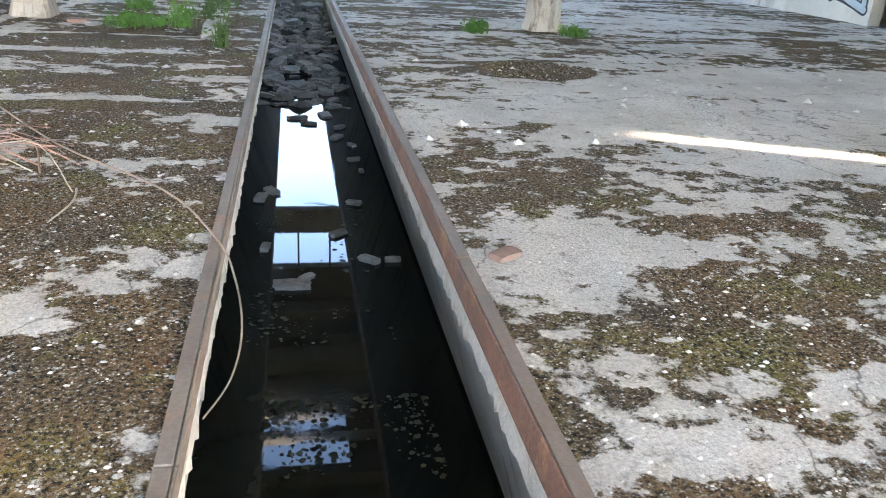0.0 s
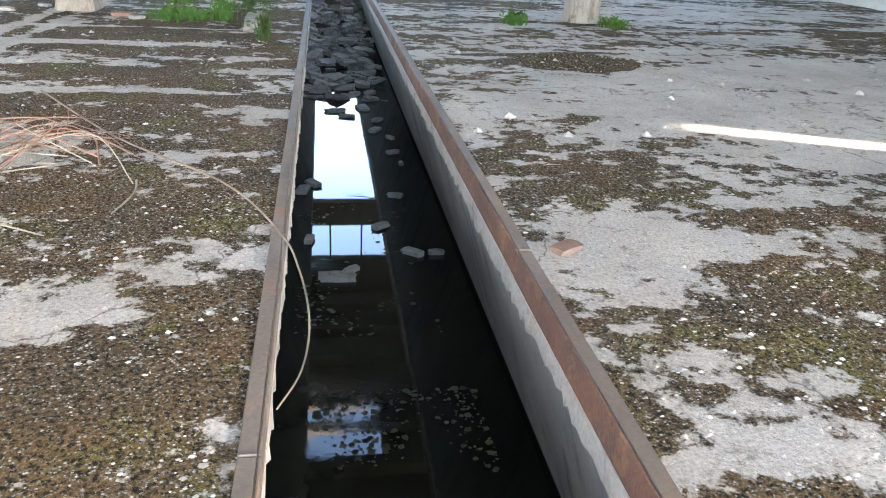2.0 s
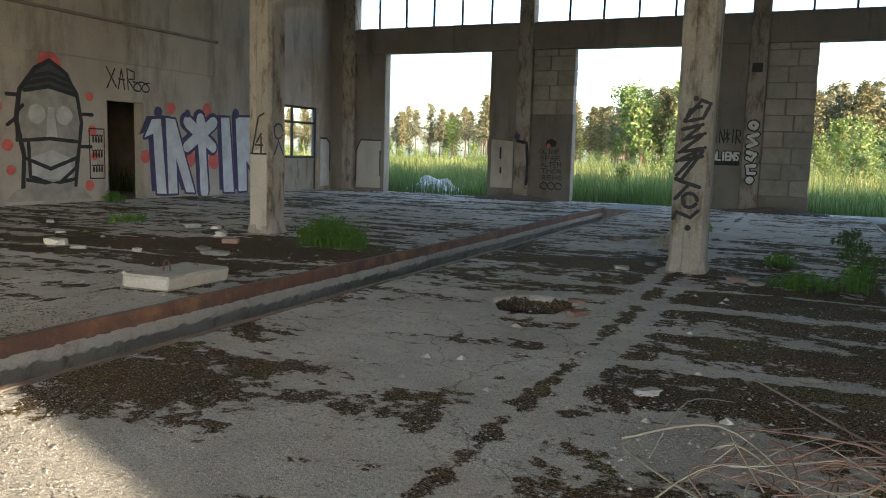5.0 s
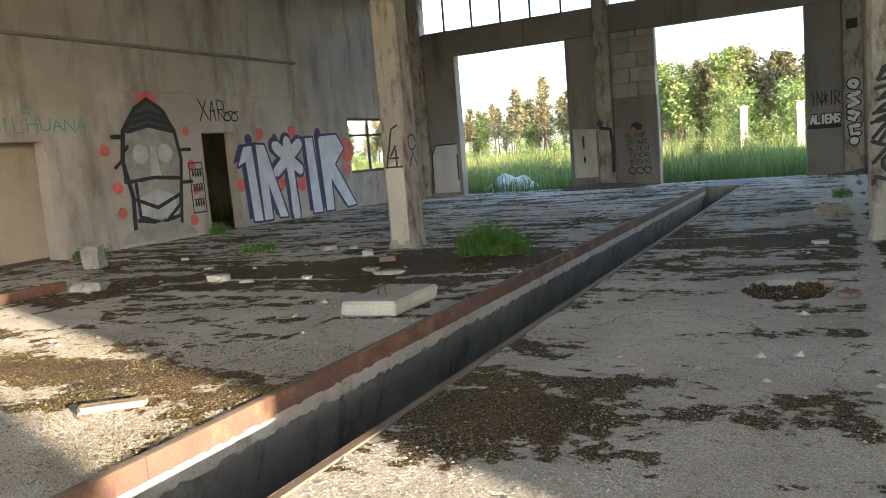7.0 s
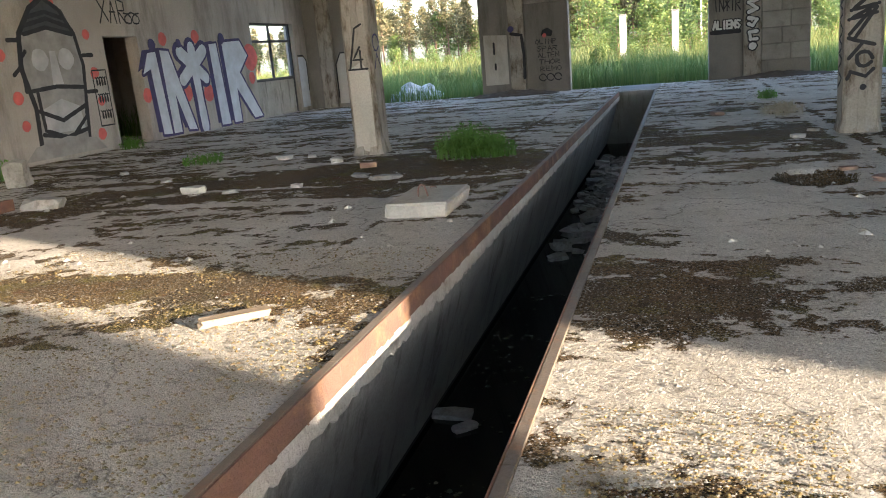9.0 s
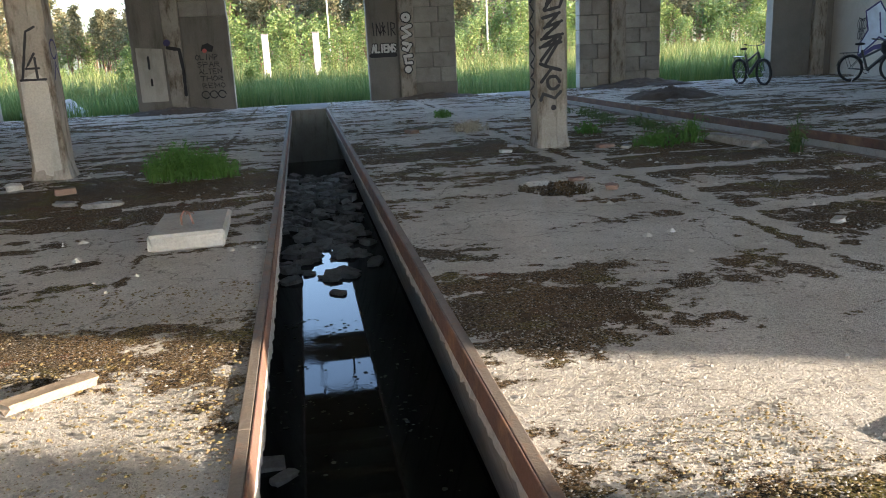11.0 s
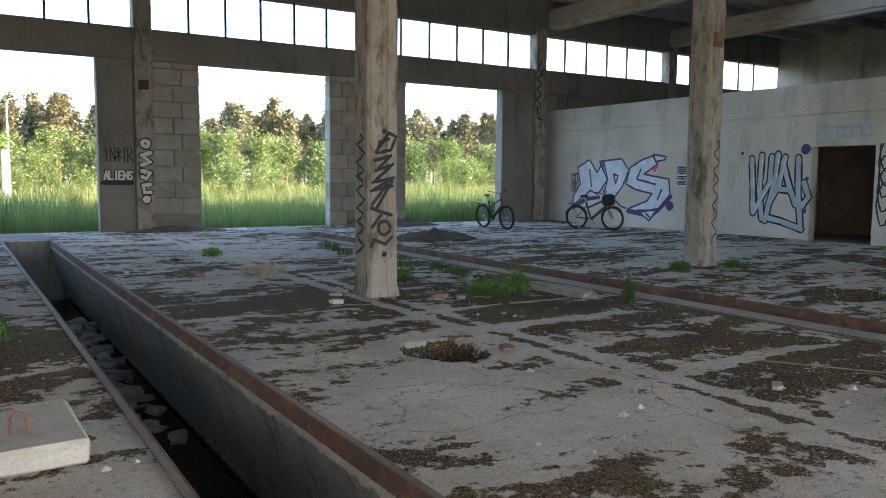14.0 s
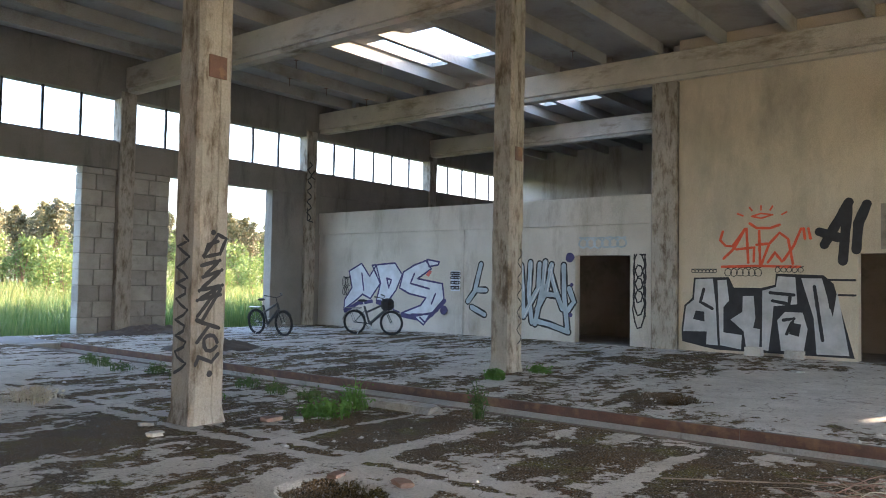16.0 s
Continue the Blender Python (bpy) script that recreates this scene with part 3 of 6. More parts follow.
def pier(x0, x1, cx, left_blocks, right_from, name, label):
    """A pier between gate openings: a core, a proud column in it and laid concrete blocks on its sides."""
    core = structure(name, boxes((x0 + 0.03, x1 - 0.03, YB + 0.04, YB + 0.30, -0.3, LINTEL)), M_CONC, label)
    rng = random.Random(name)
    def lay(a, b, z0):
        z, odd = z0, 0
        while z < LINTEL - 0.06:
            h = min(0.42, LINTEL - z)
            cut = a + (b - a) * (0.42 if odd else 0.60)
            for u, v in ((a, cut), (cut, b)):
                bm = bmesh.new()
                o = rng.uniform(0, 0.018)
                box(bm, u + 0.008, v - 0.008 + rng.uniform(-0.02, 0.0), YB - o, YB + 0.345, z + 0.008, z + h - 0.008, 0.010)
                part("concrete_block", bm, M_BLOCK, core)
            z, odd = z + h, 1 - odd
    def smooth(a, b, z0, z1):
        bm = boxes((a, b, YB - 0.004, YB + 0.345, z0, z1), bevel=0.012)
        part("plastered_panel", bm, M_CONC, core, "smooth stained grey render")
    if left_blocks:
        lay(x0, cx - 0.235, 0)
    else:
        smooth(x0, cx - 0.235, -0.02, LINTEL)
    if right_from > 0:
        smooth(cx + 0.235, x1, -0.02, right_from)
    lay(cx + 0.235, x1, right_from)
    return core


pier(OPEN[0][1], OPEN[1][0], COLX[0], False, 2.5, "wall_north_6", "grey pier of rendered wall and bare concrete blocks")
pier(OPEN[1][1], OPEN[2][0], COLX[1], False, 0.42, "wall_north_7", "grey pier of stained render and bare concrete blocks")
pier(OPEN[2][1], OPEN[3][0], COLX[2], True, 0.0, "wall_north_8", "pier of bare grey concrete blocks")
for i, cx in enumerate((XL + 0.7, *COLX, 10.12, 16.6)):
    structure("wall_column_%d" % (i + 1), boxes((cx - 0.225, cx + 0.225, YB - 0.13, YB + 0.29, -0.1, CLER1 + 0.2), bevel=0.02), M_COL, "tall stained concrete column set in the back wall", "column")
# Flat black box on the column; its colour stands for shade in a socket.
bm = boxes((COLX[1] - 0.14, COLX[1] + 0.12, YB - 0.138, YB - 0.125, 3.62, 3.86))
structure("trim_5", bm, M_BLACK, "flat black box for the shaded hollow of a column socket", "socket")


def clerestory(x0, x1, k, seed):
    w = tagged(new("window_%d" % k), "empty clerestory window with thin dark steel mullions", "window", kind="structure")
    n = max(2, int(round((x1 - x0) / 0.98)))
    for i in range(1, n):
        x = x0 + (x1 - x0) * i / n
        part("mullion", boxes((x - 0.028, x + 0.028, YB + 0.10, YB + 0.16, CLER0, CLER1)), M_MULLION, w)
    part("sill_bar", boxes((x0, x1, YB + 0.10, YB + 0.16, CLER0 + 0.001, CLER0 + 0.05)), M_MULLION, w)


edges = [XL + 0.5, *COLX, 10.12, 16.6, 23.0]
for k, (a, b) in enumerate(zip(edges, edges[1:])):
    clerestory(a + 0.23, b - 0.23, k + 1, k)

# right side: tan wall, pilaster, low partition and the annexe behind it
wall_x("wall_east_1", XR, XR + 0.35, YF, 10.82, -0.2, ROOF + 0.2, ((5.4, 6.94, -0.2, 2.27), (-3.62, -2.36, 2.4, 5.7), (1.95, 2.30, 0.5, 1.40)), M_TAN, "tall tan plastered wall with graffiti and a doorway")
wall_x("wall_east_2", XR, XR + 0.25, 11.50, YB, -0.2, 3.05, ((12.07, 13.63, -0.2, 2.27),), M_WHITEWALL, "pale plastered partition wall with graffiti and a doorway")
structure("wall_east_3", boxes((XR - 0.04, XR + 0.25, 11.50, YB, 3.054, 3.78)), M_WHITEWALL, "pale plastered upper band of the partition wall")
structure("wall_east_6", boxes((XR - 0.028, XR, 17.3, 17.85, -0.02, 3.05), (XR - 0.028, XR, 11.5, 11.98, 2.3, 3.05)), M_WHITEWALL, "shallow plastered pilaster on the partition wall")
structure("wall_east_4", boxes((23.2, 23.5, 10.8, YB, -0.2, ROOF + 0.2)), M_PLASTER, "far stained wall of the annexe")
structure("wall_east_5", boxes((XR + 0.354, 23.2, 10.82, 11.12, -0.2, ROOF + 0.2)), M_PLASTER, "side wall of the annexe")
structure("ceiling_annexe", boxes((XR + 0.254, 23.2, 11.124, YB - 0.07, 3.50, 3.74)), M_ROOF, "flat concrete roof of the low side rooms", "ceiling")
structure("column_east", boxes((XR - 0.12, XR + 0.34, 10.85, 11.48, -0.1, BEAM0 + 0.05), bevel=0.03), M_COL, "stained concrete wall column beside the doorway", "column")
structure("wall_room_1", boxes((13.6, 13.8, 11.13, YB, -0.2, 3.5), (XR + 0.26, 13.6, 15.2, 15.35, -0.2, 3.5)), M_DIMTONE, "dim-toned plaster walls of the side room")
structure("wall_room_2", boxes((13.4, 13.6, 3.6, 8.6, -0.2, 3.0), (XR + 0.354, 13.4, 8.4, 8.6, -0.2, 3.0), (XR + 0.354, 13.4, 3.6, 3.8, -0.2, 3.0)), M_DIMTONE, "dim-toned plaster walls of the second side room")
structure("ceiling_room", boxes((XR + 0.354, 13.6, 3.6, 8.6, 3.004, 3.15)), M_ROOF, "low concrete ceiling of the side room", "ceiling")

# left side: graffiti wall with two doorways and a window
wall_x("wall_west_1", XL - 0.3, XL, YF, YB, -0.2, ROOF + 0.2, ((8.85, 10.28, -0.2, 2.15), (14.22, 15.30, -0.2, 2.26), (20.20, 22.75, 0.0, 2.62)), M_PLASTER, "tall stained grey plaster wall with graffiti and doorways")
structure("wall_west_2", boxes((XL, XL + 0.05, YF, 17.78, 3.12, 3.98)), M_PLASTER, "stained upper band with a crumbling ledge", "wall band")
structure("trim_6", boxes((XL, XL + 0.10, YF, 17.86, 3.985, 4.05), bevel=0.012), M_CONC, "narrow stained concrete ledge along the wall", "ledge")
structure("wall_room_3", boxes((-19.2, -19.0, 6.5, 18.5, -0.2, 3.2), (-19.0, XL - 0.304, 6.5, 6.7, -0.2, 3.2), (-19.0, XL - 0.304, 11.6, 11.8, -0.2, 3.2), (-19.0, XL - 0.304, 18.3, 18.5, -0.2, 3.2)), M_DIMTONE, "dim-toned plaster room walls behind the graffiti wall")
structure("wall_room_4", boxes((-17.0, -16.85, 8.4, 10.8, -0.2, 2.6)), M_WHITEWALL, "pale plastered partition close behind the doorway")
structure("ceiling_west", boxes((-19.2, XL - 0.304, 6.5, 18.5, 3.204, 3.35)), M_ROOF, "low concrete ceiling of the back rooms", "ceiling")
win = tagged(new("window_8"), "glassless window with dark frame above a grimy lower panel", "window", kind="structure")
for nm, s in (("window_frame", (XL - 0.2, XL - 0.12, 20.20, 20.27, 0.0, 2.62)), ("window_frame", (XL - 0.2, XL - 0.12, 22.68, 22.75, 0.0, 2.62)), ("transom", (XL - 0.19, XL - 0.13, 20.27, 22.68, 2.08, 2.15)),
              ("mullion", (XL - 0.19, XL - 0.13, 21.45, 21.53, 1.05, 2.62)), ("window_sill", (XL - 0.2, XL - 0.1, 20.27, 22.68, 1.0, 1.08)), ("lower_panel", (XL - 0.18, XL - 0.14, 20.27, 22.68, 0.0, 1.0)), ("window_head", (XL - 0.2, XL - 0.12, 20.27, 22.68, 2.55, 2.62))):
    part(nm, boxes(s, bevel=0.006), M_MULLION if nm != "lower_panel" else M_PITWALL, win)

# the open front behind the walk: columns under a head beam
bm = boxes((XL - 0.3, XR + 0.35, YF - 0.35, YF, CLER1, ROOF + 0.2))
for x in (XL + 0.1, *COLX, XR + 0.1):
    box(bm, x - 0.22, x + 0.22, YF - 0.35, YF, -0.3, CLER1)
structure("wall_south", bm, M_CONC, "open concrete front frame of the hall")

# ---- roof ----
SKY = (6.4, 9.0, 14.55, 17.3)
SKY3 = (-0.6, 1.4, 15.1, 17.0)
SKY2 = (13.0, 14.9, 14.4, 17.2)
bm = bmesh.new()
for x0, x1, y0, y1 in ((XL - 0.3, SKY3[0], YF, YB + 0.5), (SKY3[0], SKY3[1], YF, SKY3[2]), (SKY3[0], SKY3[1], SKY3[3], YB + 0.5), (SKY3[1], SKY[0], YF, YB + 0.5), (SKY[0], SKY[1], YF, SKY[2]), (SKY[0], SKY[1], SKY[3], YB + 0.5), (SKY[1], XR + 0.3, YF, YB + 0.5), (XR + 0.3, SKY2[0], 10.8, YB + 0.5),
                       (SKY2[0], SKY2[1], 10.8, SKY2[2]), (SKY2[0], SKY2[1], SKY2[3], YB + 0.5), (SKY2[1], 23.5, 10.8, YB + 0.5)):
    box(bm, x0, x1, y0, y1, ROOF, ROOF + 0.12)
y = YF + 0.7
while y < YB - 0.2:
    box(bm, XL, XR, y - 0.07, y + 0.07, 7.19, ROOF - 0.002)
    if y > 11.2:
        box(bm, XR + 0.3, 23.2, y - 0.07, y + 0.07, 7.19, ROOF - 0.002)
    y += 1.55
structure("ceiling", bm, M_ROOF, "ribbed precast concrete roof panels with a broken skylight", "ceiling")
for i, x in enumerate((XL + 0.25, COLX[0], COLX[1], COLX[2] + 0.1, XR - 0.02, 16.6)):
    y0 = YF if x < XR else 11.2
    structure("beam_%d" % (i + 1), boxes((x - 0.20, x + 0.20, y0, YB - 0.065, BEAM0 + 0.12, BEAM1 + 0.005), (x - 0.15, x + 0.15, y0, YB - 0.065, BEAM0, BEAM0 + 0.118), bevel=0.015), M_BEAM, "long stained concrete roof beam", "beam")


for x, y in ((6.7, 20.6), (8.1, 20.6), (9.8, 20.6), (5.6, 19.05), (7.2, 17.5), (9.0, 12.85)):
    r = empty("hanging_rod", pose(x, y, 7.19), "short dark rusty rod hanging under the roof ribs", "rod", "rods under the roof")
    part("rod", tube(bmesh.new(), [(0, 0, 0.02), (0.01, 0, -0.22)], 0.012), M_RUST, r)
    part("rod_plate", boxes((-0.05, 0.05, -0.05, 0.05, -0.008, 0.0)), M_RUST, r)


def hall_column(x, y, label):
    """A tall precast column with chamfered edges, a shallow face groove, a steel plate and a rough foot."""
    e = empty("concrete_column", pose(x, y, 0), label, "column", "columns of the hall")
    bm = bmesh.new()
    rng = random.Random(int(x * 10))
    prev = None
    zs = [BEAM0 * i / 44 for i in range(45)]
    for z in zs:
        h = 0.205 + (0.03 * max(0, 1 - z / 0.14))
        c = 0.045
        pts = [(-h + c, -h), (-0.05, -h), (-0.04, -h + 0.012), (0.04, -h + 0.012), (0.05, -h), (h - c, -h), (h, -h + c), (h, h - c), (h - c, h), (-h + c, h), (-h, h - c), (-h, -h + c)]
        ring = [bm.verts.new((px + rng.uniform(-0.004, 0.004), py + rng.uniform(-0.004, 0.004), z)) for px, py in pts]
        if prev:
            for k in range(len(ring)):
                bm.faces.new((prev[k], prev[(k + 1) % len(ring)], ring[(k + 1) % len(ring)], ring[k]))
        prev = ring
    part("shaft", bm, M_COL, e)
    part("steel_plate", boxes((-0.11, 0.11, -0.216, -0.2, 3.62, 3.86), bevel=0.004), M_RUST, e, "rusty embedded steel plate")
    part("side_plate", boxes((0.2, 0.216, -0.11, 0.11, 3.62, 3.86), bevel=0.004), M_RUST, e, "rusty embedded steel plate")
    return e


hall_column(COLX[1] + 0.12, 10.70, "stained concrete column with black graffiti tag on the mossy floor")
hall_column(-9.05, 10.95, "whitewashed concrete column with black tag beside tall grass")
hall_column(3.62, 11.07, "brown stained concrete column with looping graffiti line")
# ---- outdoors ----
bm = bmesh.new()
xs, ys = (-900, XL - 0.2, XR + 0.2, 900), (-900, YF - 0.2, YB + 0.3, 900)
gv = [[bm.verts.new((x, y, -0.22)) for y in ys] for x in xs]
for i in range(3):
    for j in range(3):
        if (i, j) != (1, 1):
            bm.faces.new((gv[i][j], gv[i + 1][j], gv[i + 1][j + 1], gv[i][j + 1]))
structure("ground", bm, M_GROUND, "overgrown green meadow ground reaching the horizon", "ground")


def mesh_of(name, verts, faces, material):
    me = bpy.data.meshes.new(name)
    me.from_pydata(verts, [], faces)
    me.materials.append(material)
    return me


def leaf_quads(rng, centre, n, spread, size, verts, faces, flat=1.0):
    for _ in range(n):
        p = Vector((rng.gauss(0, 1), rng.gauss(0, 1), rng.gauss(0, 1) * flat))
        p = Vector(centre) + p * spread
        u = Vector((rng.gauss(0, 1), rng.gauss(0, 1), rng.gauss(0, 0.6))).normalized()
        v = u.orthogonal().normalized()
        v = (v + u.cross(v) * rng.uniform(-1, 1)).normalized()
        s = size * rng.uniform(0.6, 1.3)
        k = len(verts)
        verts += [p - u * s, p - v * s * 0.45, p + u * s, p + v * s * 0.45]
        faces.append((k, k + 1, k + 2, k + 3))


def pine_meshes(seed):
    """A Scots pine: a bare leaning trunk with stub limbs, a ragged crown of needle clumps high up."""
    rng = random.Random(seed)
    h = 12.0
    bm = bmesh.new()
    lean = rng.uniform(-0.5, 0.5)
    spine = [(lean * (i / 6) ** 2, 0.15 * math.sin(i), h * 0.95 * i / 6) for i in range(7)]
    tube(bm, spine, 0.17, 0.03, 6)
    verts, faces = [], []
    base = rng.uniform(0.22, 0.42)
    for k in range(34):
        f = base + (1 - base) * k / 33
        z = h * f
        a = rng.uniform(0, 6.28)
        r = (2.3 * (1 - (f - base) / (1 - base)) ** 0.75 + 0.18) * rng.uniform(0.45, 1.2)
        tip = (lean * f * f + r * math.cos(a), r * math.sin(a), z + r * 0.25)
        tube(bm, [(lean * f * f, 0, z - 0.1), tip], 0.035, 0.012, 4)
        for q in (0.55, 1.0):
            c = (lean * f * f + (tip[0] - lean * f * f) * q, tip[1] * q, z + (tip[2] - z) * q)
            leaf_quads(rng, c, 24, 0.32 + 0.16 * r, 0.27, verts, faces, 0.6)
    me = bpy.data.meshes.new("trunk")
    bm.to_mesh(me)
    bm.free()
    me.materials.append(M_BARK)
    return me, mesh_of("crown", verts, faces, M_PINE)


def leafy_meshes(seed, h, material):
    """A young birch or willow: several thin stems and a loose, gappy crown of leaves."""
    rng = random.Random(seed)
    bm = bmesh.new()
    verts, faces = [], []
    for s in range(5):
        a = rng.uniform(0, 6.28)
        r = h * rng.uniform(0.05, 0.28)
        top = h * rng.uniform(0.6, 1.0)
        pts = [(r * math.cos(a) * q ** 1.4, r * math.sin(a) * q ** 1.4, top * q) for q in (0, 0.35, 0.7, 1)]
        tube(bm, pts, 0.012 * h, 0.004, 5)
        for q in (0.3, 0.45, 0.6, 0.72, 0.84, 0.95, 1.0):
            c = (r * math.cos(a) * q ** 1.4 + rng.gauss(0, 0.06) * h, r * math.sin(a) * q ** 1.4 + rng.gauss(0, 0.06) * h, top * q)
            leaf_quads(rng, c, 26, h * 0.075 * (1.25 - 0.6 * q), 0.032 * h, verts, faces)
    me = bpy.data.meshes.new("stems")
    bm.to_mesh(me)
    bm.free()
    me.materials.append(M_BARK)
    return me, mesh_of("crown", verts, faces, material)


def plant(name, meshes, x, y, scale, turn, label, category, group, tall=1.0):
    e = empty(name, pose(x, y, -0.24, 0, 0, turn) @ Matrix.Diagonal((scale, scale, scale * tall, 1)), label, category, group)
    for me, nm in zip(meshes, ("trunk", "crown")):
        o = new(nm, me)
        o.parent = e
    return e


rng = random.Random(5)
PINES = [pine_meshes(s) for s in range(5)]
BUSHES = [leafy_meshes(20 + s, 4.0, M_BUSH) for s in range(4)]
for i in range(250):
    x = -70 + 205 * (i + rng.random()) / 250
    y = 112 + rng.uniform(0, 34) + max(0, -20 - x) * 3.0
    plant("pine_tree", PINES[i % 5], x, y, rng.uniform(0.82, 1.1) * (1.0 if x > -20 else 1.0), rng.uniform(0, 360), "tall Scots pine with a bare trunk in the wood's edge", "tree", "pines of the wood")


def joined_wood(name, count, x0, x1, y0, y1, seed, label):
    """Far woods joined into one object with two materials."""
    r = random.Random(seed)
    vs, fs, ms = [], [], []
    for i in range(count):
        s, a = r.uniform(0.9, 1.3), r.uniform(0, 6.283)
        x, y = x0 + (x1 - x0) * (i + r.random()) / count, r.uniform(y0, y1)
        trunk, crown = PINES[i % 5] if i % 3 else BUSHES[i % 4]
        if i % 3 == 0:
            s *= 1.9
        for me, k in ((trunk, 0), (crown, 1 if i % 3 else 2)):
            co = np.empty(len(me.vertices) * 3)
            me.vertices.foreach_get("co", co)
            co = co.reshape(-1, 3) * s
            n = len(vs)
            c, d = math.cos(a), math.sin(a)
            vs += np.stack([co[:, 0] * c - co[:, 1] * d + x, co[:, 0] * d + co[:, 1] * c + y, co[:, 2] - 0.24], 1).tolist()
            for p in me.polygons:
                fs.append([n + q for q in p.vertices])
                ms.append(k)
    me = mesh_of(name, vs, fs, M_BARK)
    me.materials.append(M_PINE)
    me.materials.append(M_BUSH)
    me.polygons.foreach_set("material_index", ms)
    return tagged(new(name, me), label, "wood", kind="stuff")


joined_wood("far_wood", 110, -200, -32, 205, 225, 9, "distant pine wood along the far side of the meadow")
joined_wood("far_wood", 150, -70, 175, 150, 172, 12, "dense pine wood behind the front row of trees")
for i in range(80):
    x = -16 + 120 * (i + rng.random()) / 80
    plant("broadleaf_tree", BUSHES[i % 4], x, 92 + rng.uniform(0, 16), rng.uniform(1.2, 1.9), rng.uniform(0, 360), "bushy green broadleaf tree before the pines", "tree", "broadleaf trees")
for i in range(5):
    plant("broadleaf_tree", BUSHES[i % 4], -24 + 2.2 * i, 112 + rng.uniform(-3, 3), rng.uniform(2.4, 3.1), rng.uniform(0, 360), "tall round-crowned green tree standing in the meadow", "tree", "broadleaf trees")
for i in range(110):
    x = -12 + 82 * (i + rng.random()) / 110
    y = 44 + rng.uniform(0, 36)
    plant("bush", BUSHES[i % 4], x, y, rng.uniform(0.4, 1.0), rng.uniform(0, 360), "sunlit yellow-green birch bush in the meadow", "bush", "bushes of the meadow")
for i in range(90):
    x = -70 + 62 * (i + rng.random()) / 90
    plant("bush", BUSHES[i % 4], x, 38 + rng.uniform(0, 60), rng.uniform(0.28, 0.6), rng.uniform(0, 360), "low birch bush in the tall grass", "bush", "bushes of the meadow")
for i in range(80):
    x = -24 + 52 * (i + rng.random()) / 80
    plant("bush", BUSHES[i % 4], x, 27.5 + rng.uniform(0, 20), rng.uniform(0.16, 0.34), rng.uniform(0, 360), "low leafy herb clump in the tall grass", "bush", "bushes of the meadow")
for x, y, s in ((-12.2, 34, 0.55), (-18, 30, 0.6), (-21, 26, 0.75), (-19.5, 22, 0.65), (-22, 19, 0.8), (-6.6, 38, 0.4), (0.8, 42, 0.5), (12, 40, 0.6), (7.5, 46, 0.55)):
    plant("bush", BUSHES[int(abs(x)) % 4], x, y, s, x * 40, "young birch bush near the ruined wall", "bush", "bushes of the meadow")


def blades(name, count, area, h0, h1, wide, seed, material, label):
    r = np.random.RandomState(seed)
    x0, x1, y0, y1 = area
    x, y = r.uniform(x0, x1, count), y0 + (y1 - y0) * r.uniform(0, 1, count) ** 1.25
    clump = value_noise(x, y, 3.0, seed + 1)
    h = (h0 + (h1 - h0) * r.rand(count)) * (0.55 + 0.9 * clump)
    a, lean = r.uniform(0, 6.283, count), r.uniform(0.05, 0.5, count) * h
    w = wide * r.uniform(0.6, 1.4, count)
    wx, wy = np.cos(a + 1.57) * w, np.sin(a + 1.57) * w
    z0 = np.full(count, -0.23)
    v = np.stack([np.stack([x - wx, y - wy, z0], 1), np.stack([x + wx, y + wy, z0], 1),
                  np.stack([x + wx * 0.6 + np.cos(a) * lean * 0.35, y + wy * 0.6 + np.sin(a) * lean * 0.35, z0 + h * 0.6], 1), np.stack([x - wx * 0.6 + np.cos(a) * lean * 0.35, y - wy * 0.6 + np.sin(a) * lean * 0.35, z0 + h * 0.6], 1),
                  np.stack([x + np.cos(a) * lean, y + np.sin(a) * lean, z0 + h], 1)], 1).reshape(-1, 3)
    b = np.arange(count) * 5
    faces = [(k, k + 1, k + 2, k + 3) for k in b] + [(k + 3, k + 2, k + 4) for k in b]
    me = mesh_of(name, v.tolist(), faces, material)
    return tagged(new(name, me), label, "grass", kind="stuff")


blades("meadow_grass", 42000, (-24, 22, YB + 0.5, 36), 0.45, 1.05, 0.012, 3, M_GRASS_SHADE, "tall grass toned shade-green outside the gate openings")
blades("meadow_grass", 42000, (-45, 48, 34, 66), 0.5, 1.2, 0.028, 4, M_GRASS_SUN, "meadow grass toned sunlit yellow-green behind the hall")
blades("meadow_grass", 30000, (-110, 90, 62, 112), 0.5, 1.2, 0.07, 6, M_GRASS_SUN, "far meadow grass toned sunlit yellow-green before the wood")
blades("meadow_grass", 9000, (-27, XL - 0.6, 17, 25), 0.45, 1.1, 0.014, 8, M_GRASS_SHADE, "grass behind the side window")
for x in (-4.9, -7.6):
    e = empty("concrete_post", pose(x, 45, -0.24), "pale square concrete post standing in the grass", "post", "posts in the meadow")
    part("post_shaft", boxes((-0.17, 0.17, -0.17, 0.17, 0, 2.75), bevel=0.02), M_SLABNEW, e)
    part("post_cap", boxes((-0.20, 0.20, -0.20, 0.20, 2.751, 2.83), bevel=0.02), M_CONC, e)
for x, y in ((-2.5, 86), (30, 78), (14, 84)):
    e = empty("street_lamp", pose(x, y, -0.24), "slim grey street lamp pole among the bushes", "lamp", "street lamps")
    part("pole", tube(bmesh.new(), [(0, 0, 0), (0, 0, 8.2), (0.2, 0, 8.6), (1.0, 0, 8.8)], 0.09, 0.05), M_SLABNEW, e)
    part("lamp_head", boxes((0.9, 1.5, -0.12, 0.12, 8.75, 8.87), bevel=0.03), M_CONC, e)
